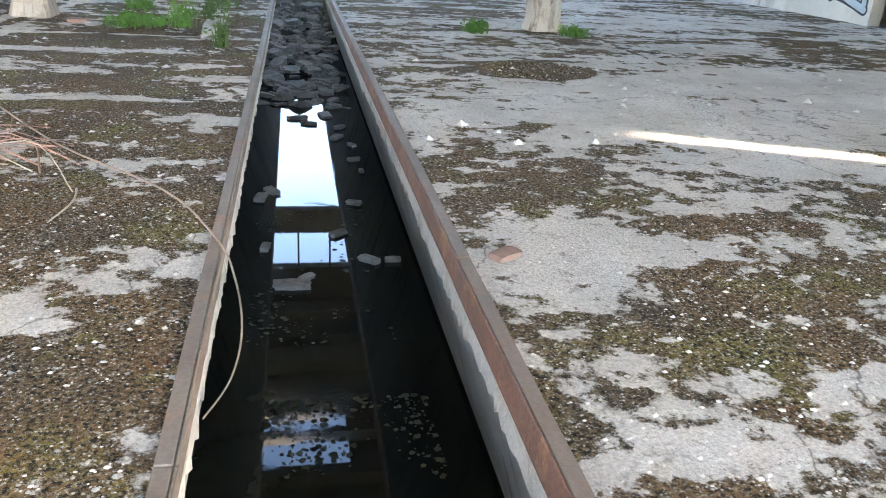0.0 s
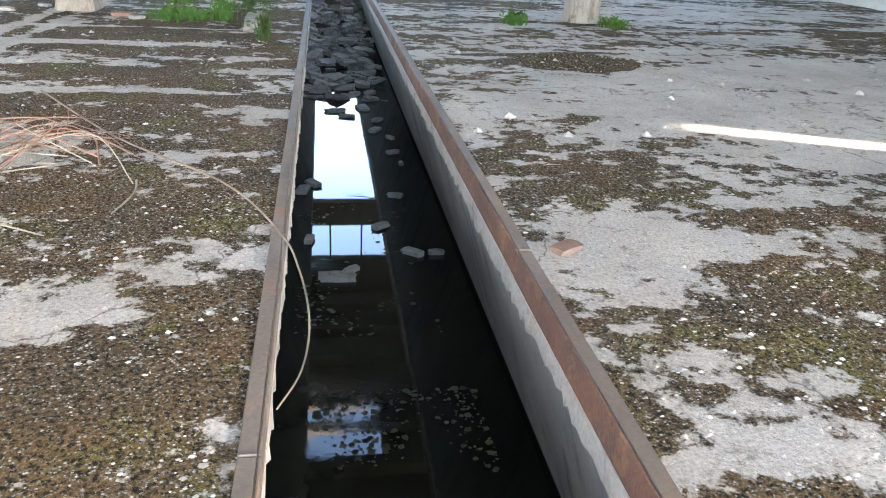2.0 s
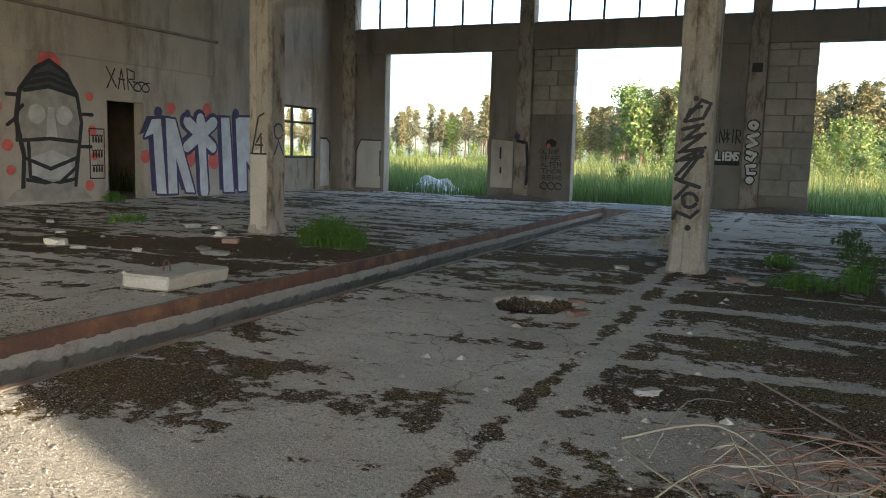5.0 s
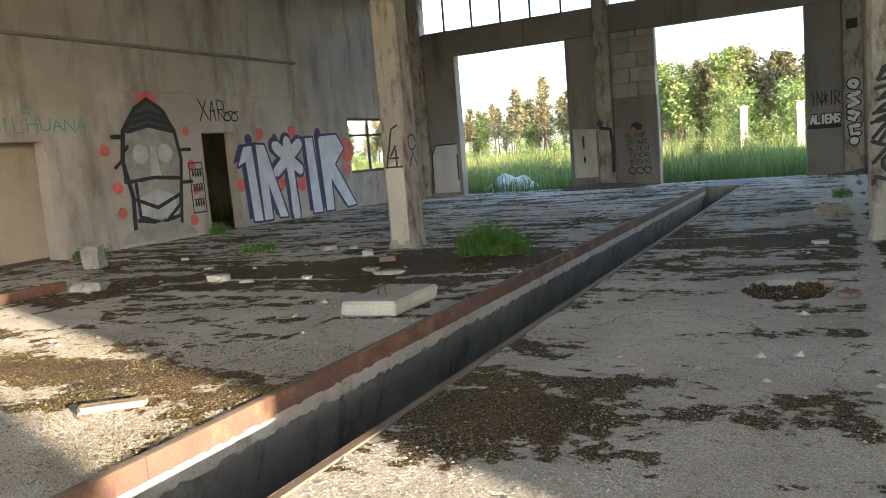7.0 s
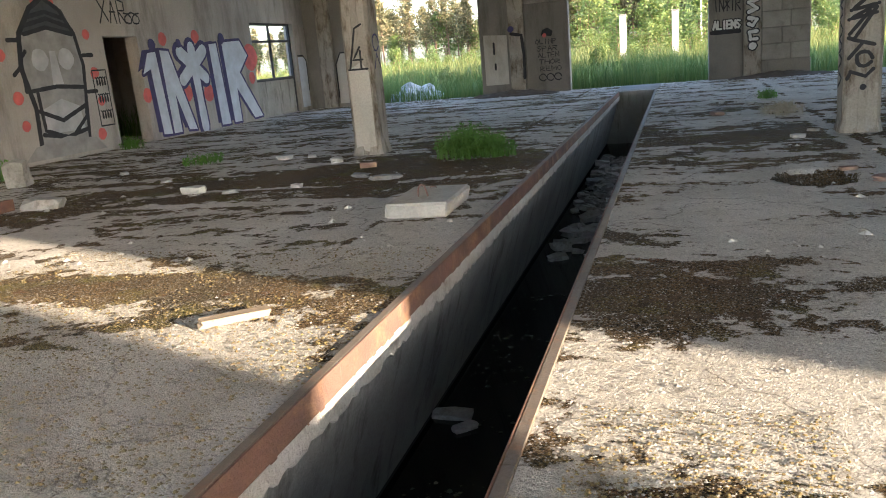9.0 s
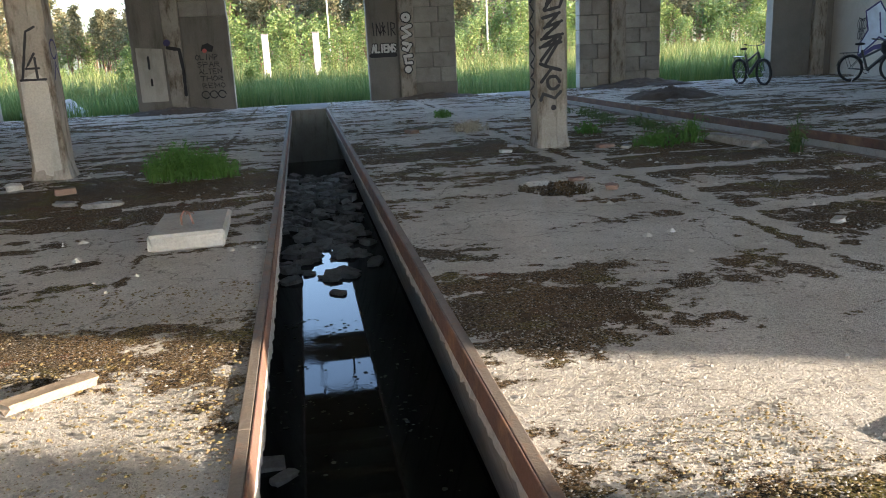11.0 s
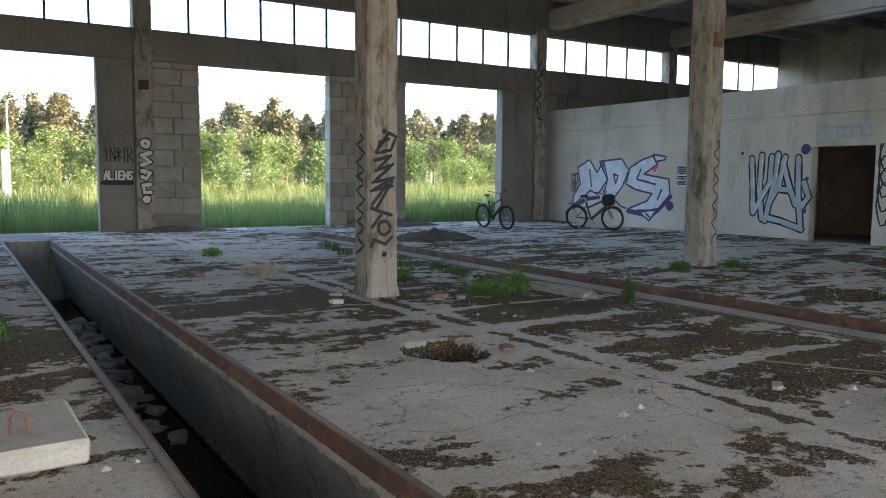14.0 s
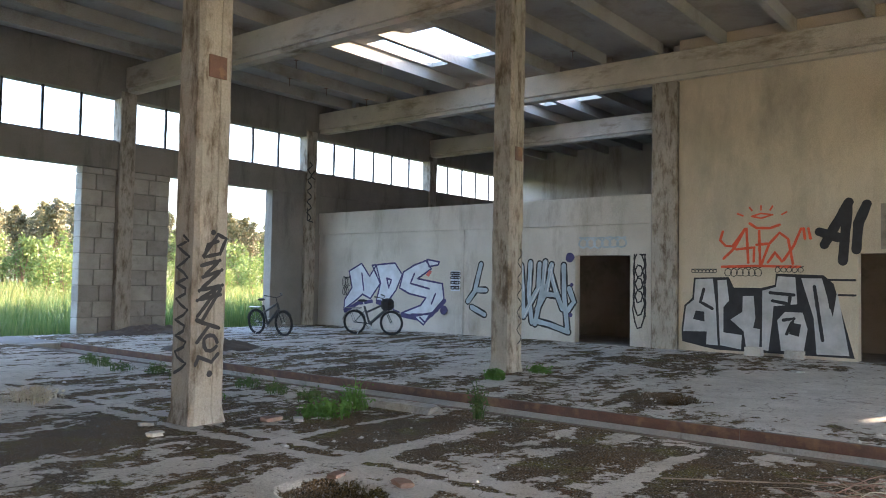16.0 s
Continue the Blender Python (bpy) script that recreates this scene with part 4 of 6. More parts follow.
# heap of crumpled sheeting outside the first gate
bm = bmesh.new()
bmesh.ops.create_icosphere(bm, subdivisions=4, radius=1.0)
for v in bm.verts:
    k = 1 + 0.35 * noise.noise(v.co * 2.3) + 0.15 * noise.noise(v.co * 6)
    v.co = Vector((v.co.x * 0.95 * k, v.co.y * 0.7 * k, max(-0.1, v.co.z) * 0.62 * k))
ob = link_mesh("plastic_sheet", bm, M_SACK)
ob.location = (-13.2, 25.6, -0.22)
tagged(ob, "crumpled heap of grey-blue plastic sheeting in the grass", "debris")
# ---- graffiti ----
GLYPH = {
    "A": [[(0, 0), (0.5, 1), (1, 0)], [(0.2, 0.4), (0.8, 0.4)]], "B": [[(0, 0), (0, 1), (0.8, 0.85), (0.1, 0.55), (0.9, 0.25), (0, 0)]], "D": [[(0, 0), (0, 1), (0.8, 0.75), (0.8, 0.25), (0, 0)]],
    "E": [[(0.9, 1), (0, 1), (0, 0), (0.9, 0)], [(0, 0.5), (0.7, 0.5)]], "F": [[(0.9, 1), (0, 1), (0, 0)], [(0, 0.5), (0.7, 0.5)]], "H": [[(0, 0), (0, 1)], [(1, 0), (1, 1)], [(0, 0.5), (1, 0.5)]],
    "I": [[(0.5, 0), (0.5, 1)]], "K": [[(0, 0), (0, 1)], [(0.9, 1), (0, 0.5), (0.9, 0)]], "L": [[(0, 1), (0, 0), (0.9, 0)]], "M": [[(0, 0), (0, 1), (0.5, 0.35), (1, 1), (1, 0)]],
    "N": [[(0, 0), (0, 1), (1, 0), (1, 1)]], "O": [[(0.5, 1), (0.05, 0.7), (0.05, 0.3), (0.5, 0), (0.95, 0.3), (0.95, 0.7), (0.5, 1)]], "P": [[(0, 0), (0, 1), (0.85, 0.85), (0.85, 0.6), (0, 0.45)]],
    "R": [[(0, 0), (0, 1), (0.85, 0.85), (0.8, 0.58), (0, 0.48), (0.95, 0)]], "S": [[(0.95, 0.9), (0.35, 1), (0.05, 0.75), (0.9, 0.3), (0.6, 0), (0.05, 0.1)]], "T": [[(0, 1), (1, 1)], [(0.5, 1), (0.5, 0)]],
    "U": [[(0, 1), (0.05, 0.25), (0.5, 0), (0.95, 0.25), (1, 1)]], "X": [[(0, 0), (1, 1)], [(0, 1), (1, 0)]], "Y": [[(0, 1), (0.5, 0.5), (1, 1)], [(0.5, 0.5), (0.5, 0)]], "*": [[(0.5, 1), (0.5, 0)], [(0, 0.75), (1, 0.25)], [(0, 0.25), (1, 0.75)]],
    "4": [[(0.75, 0), (0.7, 1), (0, 0.35), (1, 0.35)]], " ": [],
}


class Wall:
    """A painted area: wall coordinates u (to the viewer's right) and z become places just off the wall."""

    def __init__(self, origin, across, out, name_label, base=0.006):
        self.o, self.a, self.n, self.base = Vector(origin), Vector(across), Vector(out), base
        self.thing = tagged(new("graffiti"), name_label, "graffiti")
        self.level = 0

    def at(self, u, z, lift):
        return self.o + self.a * u + Vector((0, 0, z)) + self.n * (self.base + 0.003 * lift)

    def shape(self, name, material, polys=(), strokes=(), width=0.05, label=""):
        """Paints areas and lines; broad lines and areas are parts of their own, thin handwriting is one part."""
        groups = [((p,), ()) for p in polys]
        groups += [((), (l,)) for l in strokes] if width >= 0.1 else ([((), strokes)] if strokes else [])
        for ps, ls in groups:
            self.paint(name, material, ps, ls, width, label, self.level)
        self.level += 1

    def paint(self, name, material, polys, strokes, width, label, lift):
        bm = bmesh.new()
        for p in polys:
            bm.faces.new([bm.verts.new(self.at(u, z, lift)) for u, z in p])
        rng = random.Random(len(strokes) + lift)
        for line in strokes:
            fine = []
            for (u0, z0), (u1, z1) in zip(line, line[1:]):
                n = max(1, int(math.hypot(u1 - u0, z1 - z0) / max(0.05, width)))
                fine += [(u0 + (u1 - u0) * i / n, z0 + (z1 - z0) * i / n) for i in range(n)]
            fine.append(line[-1])
            prev = None
            for i, (u, z) in enumerate(fine):
                a, b = fine[max(0, i - 1)], fine[min(len(fine) - 1, i + 1)]
                d = math.hypot(b[0] - a[0], b[1] - a[1]) or 1
                w = width * 0.5 * rng.uniform(0.88, 1.1)
                ou, oz = -(b[1] - a[1]) / d * w, (b[0] - a[0]) / d * w
                jit = 0.0003 * (i % 5)
                q = [bm.verts.new(self.at(u + ou, z + oz, lift) + self.n * jit), bm.verts.new(self.at(u - ou, z - oz, lift) + self.n * jit)]
                if prev:
                    bm.faces.new((prev[0], prev[1], q[1], q[0]))
                prev = q
            k = 12
            for u, z in (line[0], line[-1], *line[1:-1]):
                bm.faces.new([bm.verts.new(self.at(u + math.cos(6.283 * i / k) * width * 0.48, z + math.sin(6.283 * i / k) * width * 0.48, lift) - self.n * 0.0006) for i in range(k)])
        return part(name, bm, material, self.thing, label)


def lettering(text, u, z, w, h, gap=0.25, slant=0.0, wobble=0.0, seed=0):
    rng = random.Random(seed)
    out = []
    n = len(text)
    cw = w / (n + (n - 1) * gap)
    for i, ch in enumerate(text):
        x0 = u + i * cw * (1 + gap)
        for line in GLYPH[ch]:
            out.append([(x0 + px * cw + slant * py * h + rng.uniform(-wobble, wobble), z + py * h + rng.uniform(-wobble, wobble)) for px, py in line])
    return out


def curl(u0, u1, z0, z1, loops, seed, amp=1.0):
    """A looping handwritten line."""
    rng = random.Random(seed)
    pts = []
    n = loops * 10
    for i in range(n + 1):
        t = i / n
        a = 6.283 * loops * t
        pts.append((u0 + (u1 - u0) * t + 0.35 * amp * (u1 - u0) * math.sin(a), (z0 + z1) / 2 + (z1 - z0) / 2 * math.cos(a) * rng.uniform(0.8, 1)))
    return pts


def disc(u, z, r, n=14, seed=0):
    rng = random.Random(seed)
    return [(u + r * rng.uniform(0.9, 1.1) * math.cos(6.283 * i / n), z + r * rng.uniform(0.9, 1.1) * math.sin(6.283 * i / n)) for i in range(n)]


def right_wall(label, dy=0.0):
    return Wall((XR, 0, 0), (0, -1, 0), (-1, 0, 0), label, 0.006 + dy)


def left_wall(label):
    return Wall((XL, 0, 0), (0, 1, 0), (1, 0, 0), label)


def back_wall(label, base=0.030):
    return Wall((0, YB, 0), (1, 0, 0), (0, -1, 0), label, base)


# silver bubble letters by the bicycles
g = right_wall("large pale blue bubble-letter graffiti outlined in violet on plaster")
letters = [[(-22.04, 1.82), (-21.47, 2.07), (-21.1, 1.65), (-20.82, 2.01), (-20.61, 1.44), (-21.05, 0.94), (-21.41, 1.07), (-21.68, 0.88), (-22.25, 0.54), (-22.22, 0.88), (-21.89, 1.28)],
           [(-21.0, 2.01), (-20.01, 2.08), (-19.7, 1.72), (-19.95, 1.22), (-20.32, 0.84), (-20.78, 0.89), (-20.62, 1.42)],
           [(-19.65, 1.8), (-19.2, 2.02), (-18.74, 2.15), (-18.53, 1.9), (-19.07, 1.6), (-18.09, 1.46), (-18.02, 1.01), (-18.46, 0.58), (-19.14, 0.45), (-19.72, 0.52), (-18.93, 0.79), (-18.72, 1.02), (-19.39, 1.13), (-19.8, 1.3)],
           [(-18.71, 2.19), (-18.22, 2.11), (-18.27, 2.02), (-18.62, 1.97)], [(-19.3, 0.5), (-18.55, 0.53), (-18.8, 0.2)]]
g.shape("shadow", M_NAVY, strokes=[[(-22.2, 0.5), (-21.6, 0.78), (-21.0, 0.85)], [(-20.75, 0.82), (-20.3, 0.76)], [(-19.7, 0.46), (-19.1, 0.38), (-18.5, 0.5), (-18.0, 0.95)]], width=0.13)
g.shape("fill", M_SILVER, polys=letters, label="pale blue-grey fill")
g.shape("outline", M_NAVY, strokes=[[*p, p[0]] for p in letters], width=0.055)
g.shape("inner_line", M_NAVY, strokes=[[(-21.45, 1.75), (-21.35, 1.2)], [(-20.35, 1.6), (-20.25, 1.3), (-20.15, 1.55), (-20.35, 1.6)], [(-19.2, 1.75), (-19.35, 1.45), (-18.6, 1.3)], [(-18.35, 1.15), (-18.5, 0.85)], [(-20.2, 0.75), (-20.0, 0.6), (-19.8, 0.55)], [(-18.95, 0.42), (-18.75, 0.28), (-18.55, 0.45)]], width=0.06)
g.shape("blush", M_PINK, polys=[[(-18.75, 1.72), (-18.6, 1.86), (-18.5, 1.82), (-18.62, 1.66)]])
g.shape("tag", M_BLACK, strokes=[curl(-22.3, -22.0, 1.3, 1.65, 4, 2), curl(-22.3, -22.05, 1.0, 1.3, 3, 3)], width=0.025)
g.shape("dot", M_NAVY, polys=[disc(-18.01, 0.68, 0.14), disc(-17.41, 0.77, 0.11), disc(-17.75, 1.98, 0.05)])
g = right_wall("small white panel with dark scribbled writing on plaster", 0.034)
g.shape("panel", M_SILVER, polys=[[(-17.75, 1.25), (-17.4, 1.25), (-17.4, 1.85), (-17.75, 1.85)]])
g.shape("writing", M_BLACK, strokes=[curl(-17.72, -17.45, z - 0.05, z + 0.05, 5, int(z * 30)) for z in (1.35, 1.5, 1.65, 1.77)], width=0.022)
# grey-blue wild letters
g = right_wall("tall grey-blue wildstyle graffiti with dark outlines beside the doorway")
wild = [[(-17.14, 0.96), (-16.9, 1.25), (-16.68, 2.04)], [(-16.85, 1.3), (-16.5, 1.3)], [(-17.0, 0.8), (-16.54, 0.6)], [(-15.31, 2.01), (-15.25, 1.3), (-15.22, 0.65)], [(-15.01, 2.09), (-15.05, 1.2), (-14.95, 0.45)], [(-15.22, 0.6), (-14.75, 1.4), (-14.72, 2.05)],
        [(-14.54, 2.11), (-14.6, 1.5), (-14.85, 0.41)], [(-14.34, 2.03), (-14.5, 1.3), (-14.78, 0.82)], [(-14.4, 1.9), (-14.2, 1.3), (-14.0, 0.85)], [(-14.6, 1.25), (-14.15, 1.2)], [(-13.97, 2.01), (-13.95, 1.2), (-13.85, 0.35)], [(-14.85, 0.5), (-14.4, 0.42), (-13.82, 0.25)], [(-13.8, 1.4), (-13.66, 1.05), (-13.85, 0.8)]]
g.shape("outline", M_BLACK, strokes=wild, width=0.215)
g.shape("fill", M_STEELBLUE, strokes=wild, width=0.13)
g.shape("highlight", M_WHITE, strokes=[[(a[0] + 0.03, a[1]), (b[0] + 0.03, b[1])] for a, b, *c in wild[3:9]], width=0.02)
g.shape("dot", M_NAVY, polys=[disc(-13.78, 2.22, 0.13), disc(-15.6, 2.15, 0.05), disc(-13.75, 0.7, 0.06), disc(-13.72, 1.5, 0.05)])
g = right_wall("black looping tag beside the doorway")
g.shape("line", M_BLACK, strokes=[[(p[1] * 0.25 - 12.05, 0.75 + (p[0]) * 1.6) for p in curl(0, 1, 0.2, 1.6, 5, 5)], disc(-11.75, 2.35, 0.08)], width=0.04)
g.shape("faint_tag", M_STEELBLUE, strokes=[curl(-13.5, -12.2, 2.45, 2.75, 6, 12, 0.4)], width=0.05)
# chrome block letters on the tan wall
g = right_wall("huge chrome grey block-letter graffiti outlined in black on tan plaster")
back = [(-10.72, 0.2), (-10.74, 0.46), (-10.67, 1.06), (-10.48, 1.24), (-10.44, 1.72), (-9.62, 1.74), (-9.5, 1.5), (-8.9, 1.5), (-8.6, 1.58), (-8.58, 1.83), (-7.6, 1.80), (-7.4, 1.62), (-7.0, 0.05), (-9.9, 0.05), (-10.2, 0.1)]
block = [[(-10.70, 0.44), (-10.63, 1.04), (-10.44, 1.2), (-10.40, 1.68), (-9.99, 1.70), (-9.92, 1.1), (-9.87, 0.15), (-10.14, 0.16), (-10.13, 0.46)], [(-9.88, 1.66), (-9.67, 1.68), (-9.61, 1.2), (-9.74, 1.05), (-9.74, 0.46), (-9.32, 0.42), (-9.34, 0.09), (-9.82, 0.16)],
         [(-9.58, 0.76), (-9.31, 0.95), (-9.3, 1.31), (-9.06, 1.32), (-9.02, 0.82), (-9.07, 0.6), (-8.92, 0.57), (-8.94, 0.13), (-9.23, 0.15), (-9.28, 0.51)], [(-8.87, 1.44), (-8.58, 1.53), (-8.54, 1.77), (-8.17, 1.75), (-8.13, 1.16), (-8.63, 1.10), (-8.66, 0.73), (-8.74, 0.1), (-8.88, 0.12)],
         [(-8.55, 0.79), (-8.39, 0.98), (-8.02, 0.98), (-7.92, 0.62), (-8.0, 0.13), (-8.47, 0.12)], [(-8.05, 1.73), (-7.63, 1.73), (-7.42, 0.91), (-7.33, 1.47), (-7.1, 0.1), (-7.74, 0.09), (-7.80, 0.88)]]
g.shape("shadow", M_BLACK, polys=[back])
g.shape("fill", M_SILVERGREY, polys=block, label="dull chrome grey fill")
g.shape("counter", M_BLACK, polys=[[(-10.46, 0.74), (-10.39, 0.94), (-10.19, 0.92), (-10.18, 0.69)], [(-8.25, 0.75), (-8.05, 0.72), (-8.1, 0.45), (-8.3, 0.5)]])
g.shape("inner_line", M_BLACK, strokes=[[(-10.2, 1.45), (-10.28, 1.15), (-10.0, 1.0)], [(-8.7, 1.4), (-8.2, 1.36)], [(-8.65, 1.22), (-8.3, 1.16), (-8.28, 1.32)], [(-8.42, 0.8), (-8.2, 0.84), (-8.35, 0.5)], [(-7.78, 1.55), (-7.62, 0.4)], [(-7.52, 1.5), (-7.45, 1.1)]], width=0.075)
g.shape("top_line", M_BLACK, strokes=[[(-7.6, 1.70), (-6.98, 1.70)], [(-7.3, 1.38), (-6.98, 1.38)]], width=0.045)
g = right_wall("red spray-painted tag with a halo on tan plaster")
g.shape("line", M_RED, strokes=[[(-9.76, 2.8), (-9.82, 2.6), (-9.7, 2.47), (-9.54, 2.45), (-9.25, 2.85)], [(-9.25, 2.85), (-9.5, 2.4), (-9.74, 2.17)], [(-9.22, 2.85), (-9.18, 2.07)], [(-9.45, 2.38), (-9.05, 2.42), (-9.06, 2.1)], [(-8.94, 2.79), (-8.92, 2.04)], [(-9.0, 2.48), (-8.75, 2.5)], [(-9.15, 2.97), (-9.0, 2.86), (-8.7, 2.85), (-8.5, 2.92)],
                            [(-8.89, 2.04), (-8.72, 2.5), (-8.5, 2.74), (-8.32, 2.6), (-8.22, 2.05)], [(-8.75, 2.08), (-8.6, 2.3), (-8.45, 2.1)], [(-8.42, 2.12), (-8.2, 2.45), (-8.05, 2.82)], [(-9.78, 1.98), (-9.0, 2.0), (-8.07, 1.98)], [(-8.0, 2.82), (-7.97, 2.6)], [(-7.9, 2.82), (-7.86, 2.6)]], width=0.06)
g.shape("halo", M_RED, strokes=[[(-9.1, 3.13), (-8.9, 3.19), (-8.65, 3.15), (-8.9, 3.08), (-9.1, 3.13)], [(-8.9, 3.27), (-8.9, 3.36)], [(-8.7, 3.26), (-8.65, 3.34)], [(-9.1, 3.26), (-9.15, 3.33)], [(-9.3, 3.15), (-9.42, 3.2)], [(-8.45, 3.15), (-8.35, 3.2)]], width=0.04)
g = right_wall("thin black handwritten tags above the chrome letters")
g.shape("line", M_BLACK, strokes=[curl(-10.5, -9.9, 1.83, 1.93, 7, 3, 0.3), curl(-9.7, -8.9, 1.75, 1.98, 6, 4, 0.4), curl(-8.6, -8.0, 1.85, 2.0, 5, 9, 0.4)], width=0.018)
g = right_wall("thick black slanted letter strokes above the doorway")
g.shape("stroke", M_BLACK, strokes=[[(-7.68, 2.74), (-7.28, 2.6)], [(-7.58, 2.46), (-7.1, 3.36)], [(-7.12, 3.32), (-7.22, 2.1)], [(-6.76, 3.3), (-6.92, 2.9), (-6.96, 2.34)]], width=0.2)
g.shape("panel", M_DIMTONE, polys=[[(-6.5, 2.35), (-5.6, 2.35), (-5.6, 3.3), (-6.5, 3.3)]])

# left wall
g = left_wall("tall grey oval painted shape with dark outline and red splashes")
head = [(12.05, 0.25), (12.1, 1.0), (11.95, 1.7), (12.05, 2.3), (12.4, 2.75), (12.75, 2.95), (13.1, 2.75), (13.4, 2.3), (13.5, 1.7), (13.4, 1.0), (13.3, 0.25)]
g.shape("red_splash", M_PINK, polys=[disc(11.55, 1.95, 0.11), disc(13.75, 2.3, 0.10), disc(13.85, 1.0, 0.10), disc(13.7, 0.35, 0.12), disc(11.75, 1.2, 0.12), disc(11.8, 0.7, 0.1), disc(13.8, 1.55, 0.12), disc(12.75, 2.88, 0.28)])
g.shape("outline", M_BLACK, polys=[[(12.7 + (u - 12.7) * 1.08, 1.5 + (z - 1.5) * 1.04) for u, z in head]])
g.shape("fill", M_FACE, polys=[head])
g.shape("cap", M_MULLION, polys=[[(12.08, 2.28), (12.37, 2.73), (12.8, 2.95), (13.2, 2.75), (13.44, 2.28), (12.75, 2.42)]], label="dark sprayed top")
g.shape("pale_patch", M_SILVERGREY, polys=[[(12.2, 0.5), (13.25, 0.5), (13.2, 0.95), (12.75, 1.12), (12.25, 0.95)], disc(12.42, 1.85, 0.2), disc(13.08, 1.85, 0.2), [(12.62, 1.35), (12.9, 1.35), (12.82, 2.0), (12.68, 2.0)]])
g.shape("band", M_BLACK, strokes=[[(12.15, 2.3), (12.7, 2.42), (13.35, 2.3)], [(12.2, 2.45), (12.75, 2.58), (13.25, 2.45)], [(12.3, 2.6), (12.75, 2.7), (13.15, 2.6)], [(12.1, 1.3), (12.7, 1.35), (13.4, 1.3)], [(12.1, 0.95), (12.7, 0.72), (13.35, 0.95)], [(12.15, 0.5), (12.75, 0.4), (13.3, 0.5)],
                                  [(11.75, 1.6), (11.95, 1.75)], [(11.75, 2.2), (12.0, 2.2)], [(13.55, 1.9), (13.8, 1.9)], [(13.5, 1.2), (13.75, 1.2)], [*head, head[0]], [(11.95, 1.3), (11.97, 1.88), (12.1, 2.0)], [(12.2, 1.3), (12.22, 0.57), (12.84, 0.36), (13.33, 0.74), (13.45, 1.3)]], width=0.08)
g.shape("base_wash", M_FACE, polys=[[(11.6, 0.06), (13.75, 0.06), (13.5, 0.3), (12.75, 0.42), (11.9, 0.3)]])
g = left_wall("tall pale blue letters with violet outline over red splashes")
star = [[(17.2, 2.0), (17.33, 0.1)], [(16.72, 1.9), (17.66, 1.27)], [(17.7, 1.93), (16.7, 1.27)]]
solid = [[(15.3, 1.45), (15.55, 1.9), (15.84, 1.92), (16.0, 0.08), (15.68, 0.1), (15.58, 1.55)], [(16.0, 1.95), (16.32, 1.93), (17.0, 0.08), (16.68, 0.1), (16.34, 0.96), (16.38, 0.08), (16.07, 0.08)],
         [(18.02, 2.06), (18.36, 2.08), (18.54, 0.05), (18.12, 0.06)], [(18.62, 2.1), (19.5, 2.14), (19.82, 1.75), (19.32, 1.32), (20.25, 0.1), (19.8, 0.08), (19.08, 0.92), (19.1, 0.06), (18.74, 0.06)]]
g.shape("red_splash", M_PINK, polys=[disc(16.2, 2.2, 0.15), disc(17.5, 2.25, 0.16), disc(15.35, 1.0, 0.16), disc(20.0, 1.7, 0.36), disc(17.75, 0.9, 0.22), disc(16.85, 0.95, 0.2), disc(19.95, 1.15, 0.16)])
g.shape("shadow", M_NAVY, polys=[[(u - 0.16, z + 0.06) for u, z in p] for p in solid])
g.shape("outline", M_NAVY, strokes=star, width=0.5)
g.shape("edge", M_NAVY, strokes=[[*p, p[0]] for p in solid], width=0.12)
g.shape("fill", M_SILVER, polys=solid)
g.shape("fill", M_SILVER, strokes=[[(u + 0.03, z - 0.01) for u, z in l] for l in star], width=0.3)
g.shape("top_blot", M_NAVY, polys=[disc(15.75, 2.08, 0.13), disc(18.62, 2.2, 0.14), disc(16.75, 2.1, 0.1)])
g = left_wall("teal handwritten word sprayed above the doorway")
g.shape("line", M_TEAL, strokes=lettering("MAMILHUANA", 8.7, 2.32, 2.5, 0.24, 0.25, 0, 0.015, 3) + [disc(10.0, 2.72, 0.08, 10)], width=0.026)
g = left_wall("thin black tag above the narrow doorway")
g.shape("line", M_BLACK, strokes=lettering("XAR", 14.25, 2.55, 0.8, 0.45, 0.3, 0, 0.03, 4) + [curl(15.0, 15.5, 2.5, 2.75, 2, 3)], width=0.035)
g = left_wall("black framed block of unreadable writing")
g.shape("frame", M_BLACK, strokes=[[(13.72, 0.5), (14.12, 0.5), (14.12, 1.6), (13.72, 1.6), (13.72, 0.5)]], width=0.03)
g.shape("writing", M_BLACK, strokes=[curl(13.78, 14.08, z - 0.09, z + 0.09, 4, int(z * 10), 0.3) for z in (0.72, 1.05, 1.38)], width=0.03)
g = left_wall("pale painted patch with black edge by the corner")
g.shape("patch", M_SILVER, polys=[[(22.85, 0.1), (23.38, 0.1), (23.38, 1.5), (23.2, 1.62), (22.85, 1.62)]])
g.shape("edge", M_BLACK, strokes=[[(23.4, 0.6), (23.4, 1.5), (23.2, 1.66), (22.85, 1.66)]], width=0.05)
# back wall
g = back_wall("pale painted patch with black outline on the corner pier", 0.006)
g.shape("patch", M_WHITEWALL, polys=[[(-15.0, 0.1), (-14.1, 0.1), (-14.1, 1.62), (-14.85, 1.62), (-15.0, 1.3)]])
g.shape("edge", M_BLACK, strokes=[[(-15.02, 0.3), (-15.02, 1.3), (-14.85, 1.64), (-14.1, 1.64)], [(-14.12, 0.5), (-14.12, 1.3)]], width=0.04)
g = back_wall("thin dark name tag on grey render")
g.shape("line", M_BLACK, strokes=lettering("IN*IR", -3.85, 1.78, 0.68, 0.36, 0.25, 0, 0.012, 2), width=0.03)
g = back_wall("white letters on a black underline on grey render")
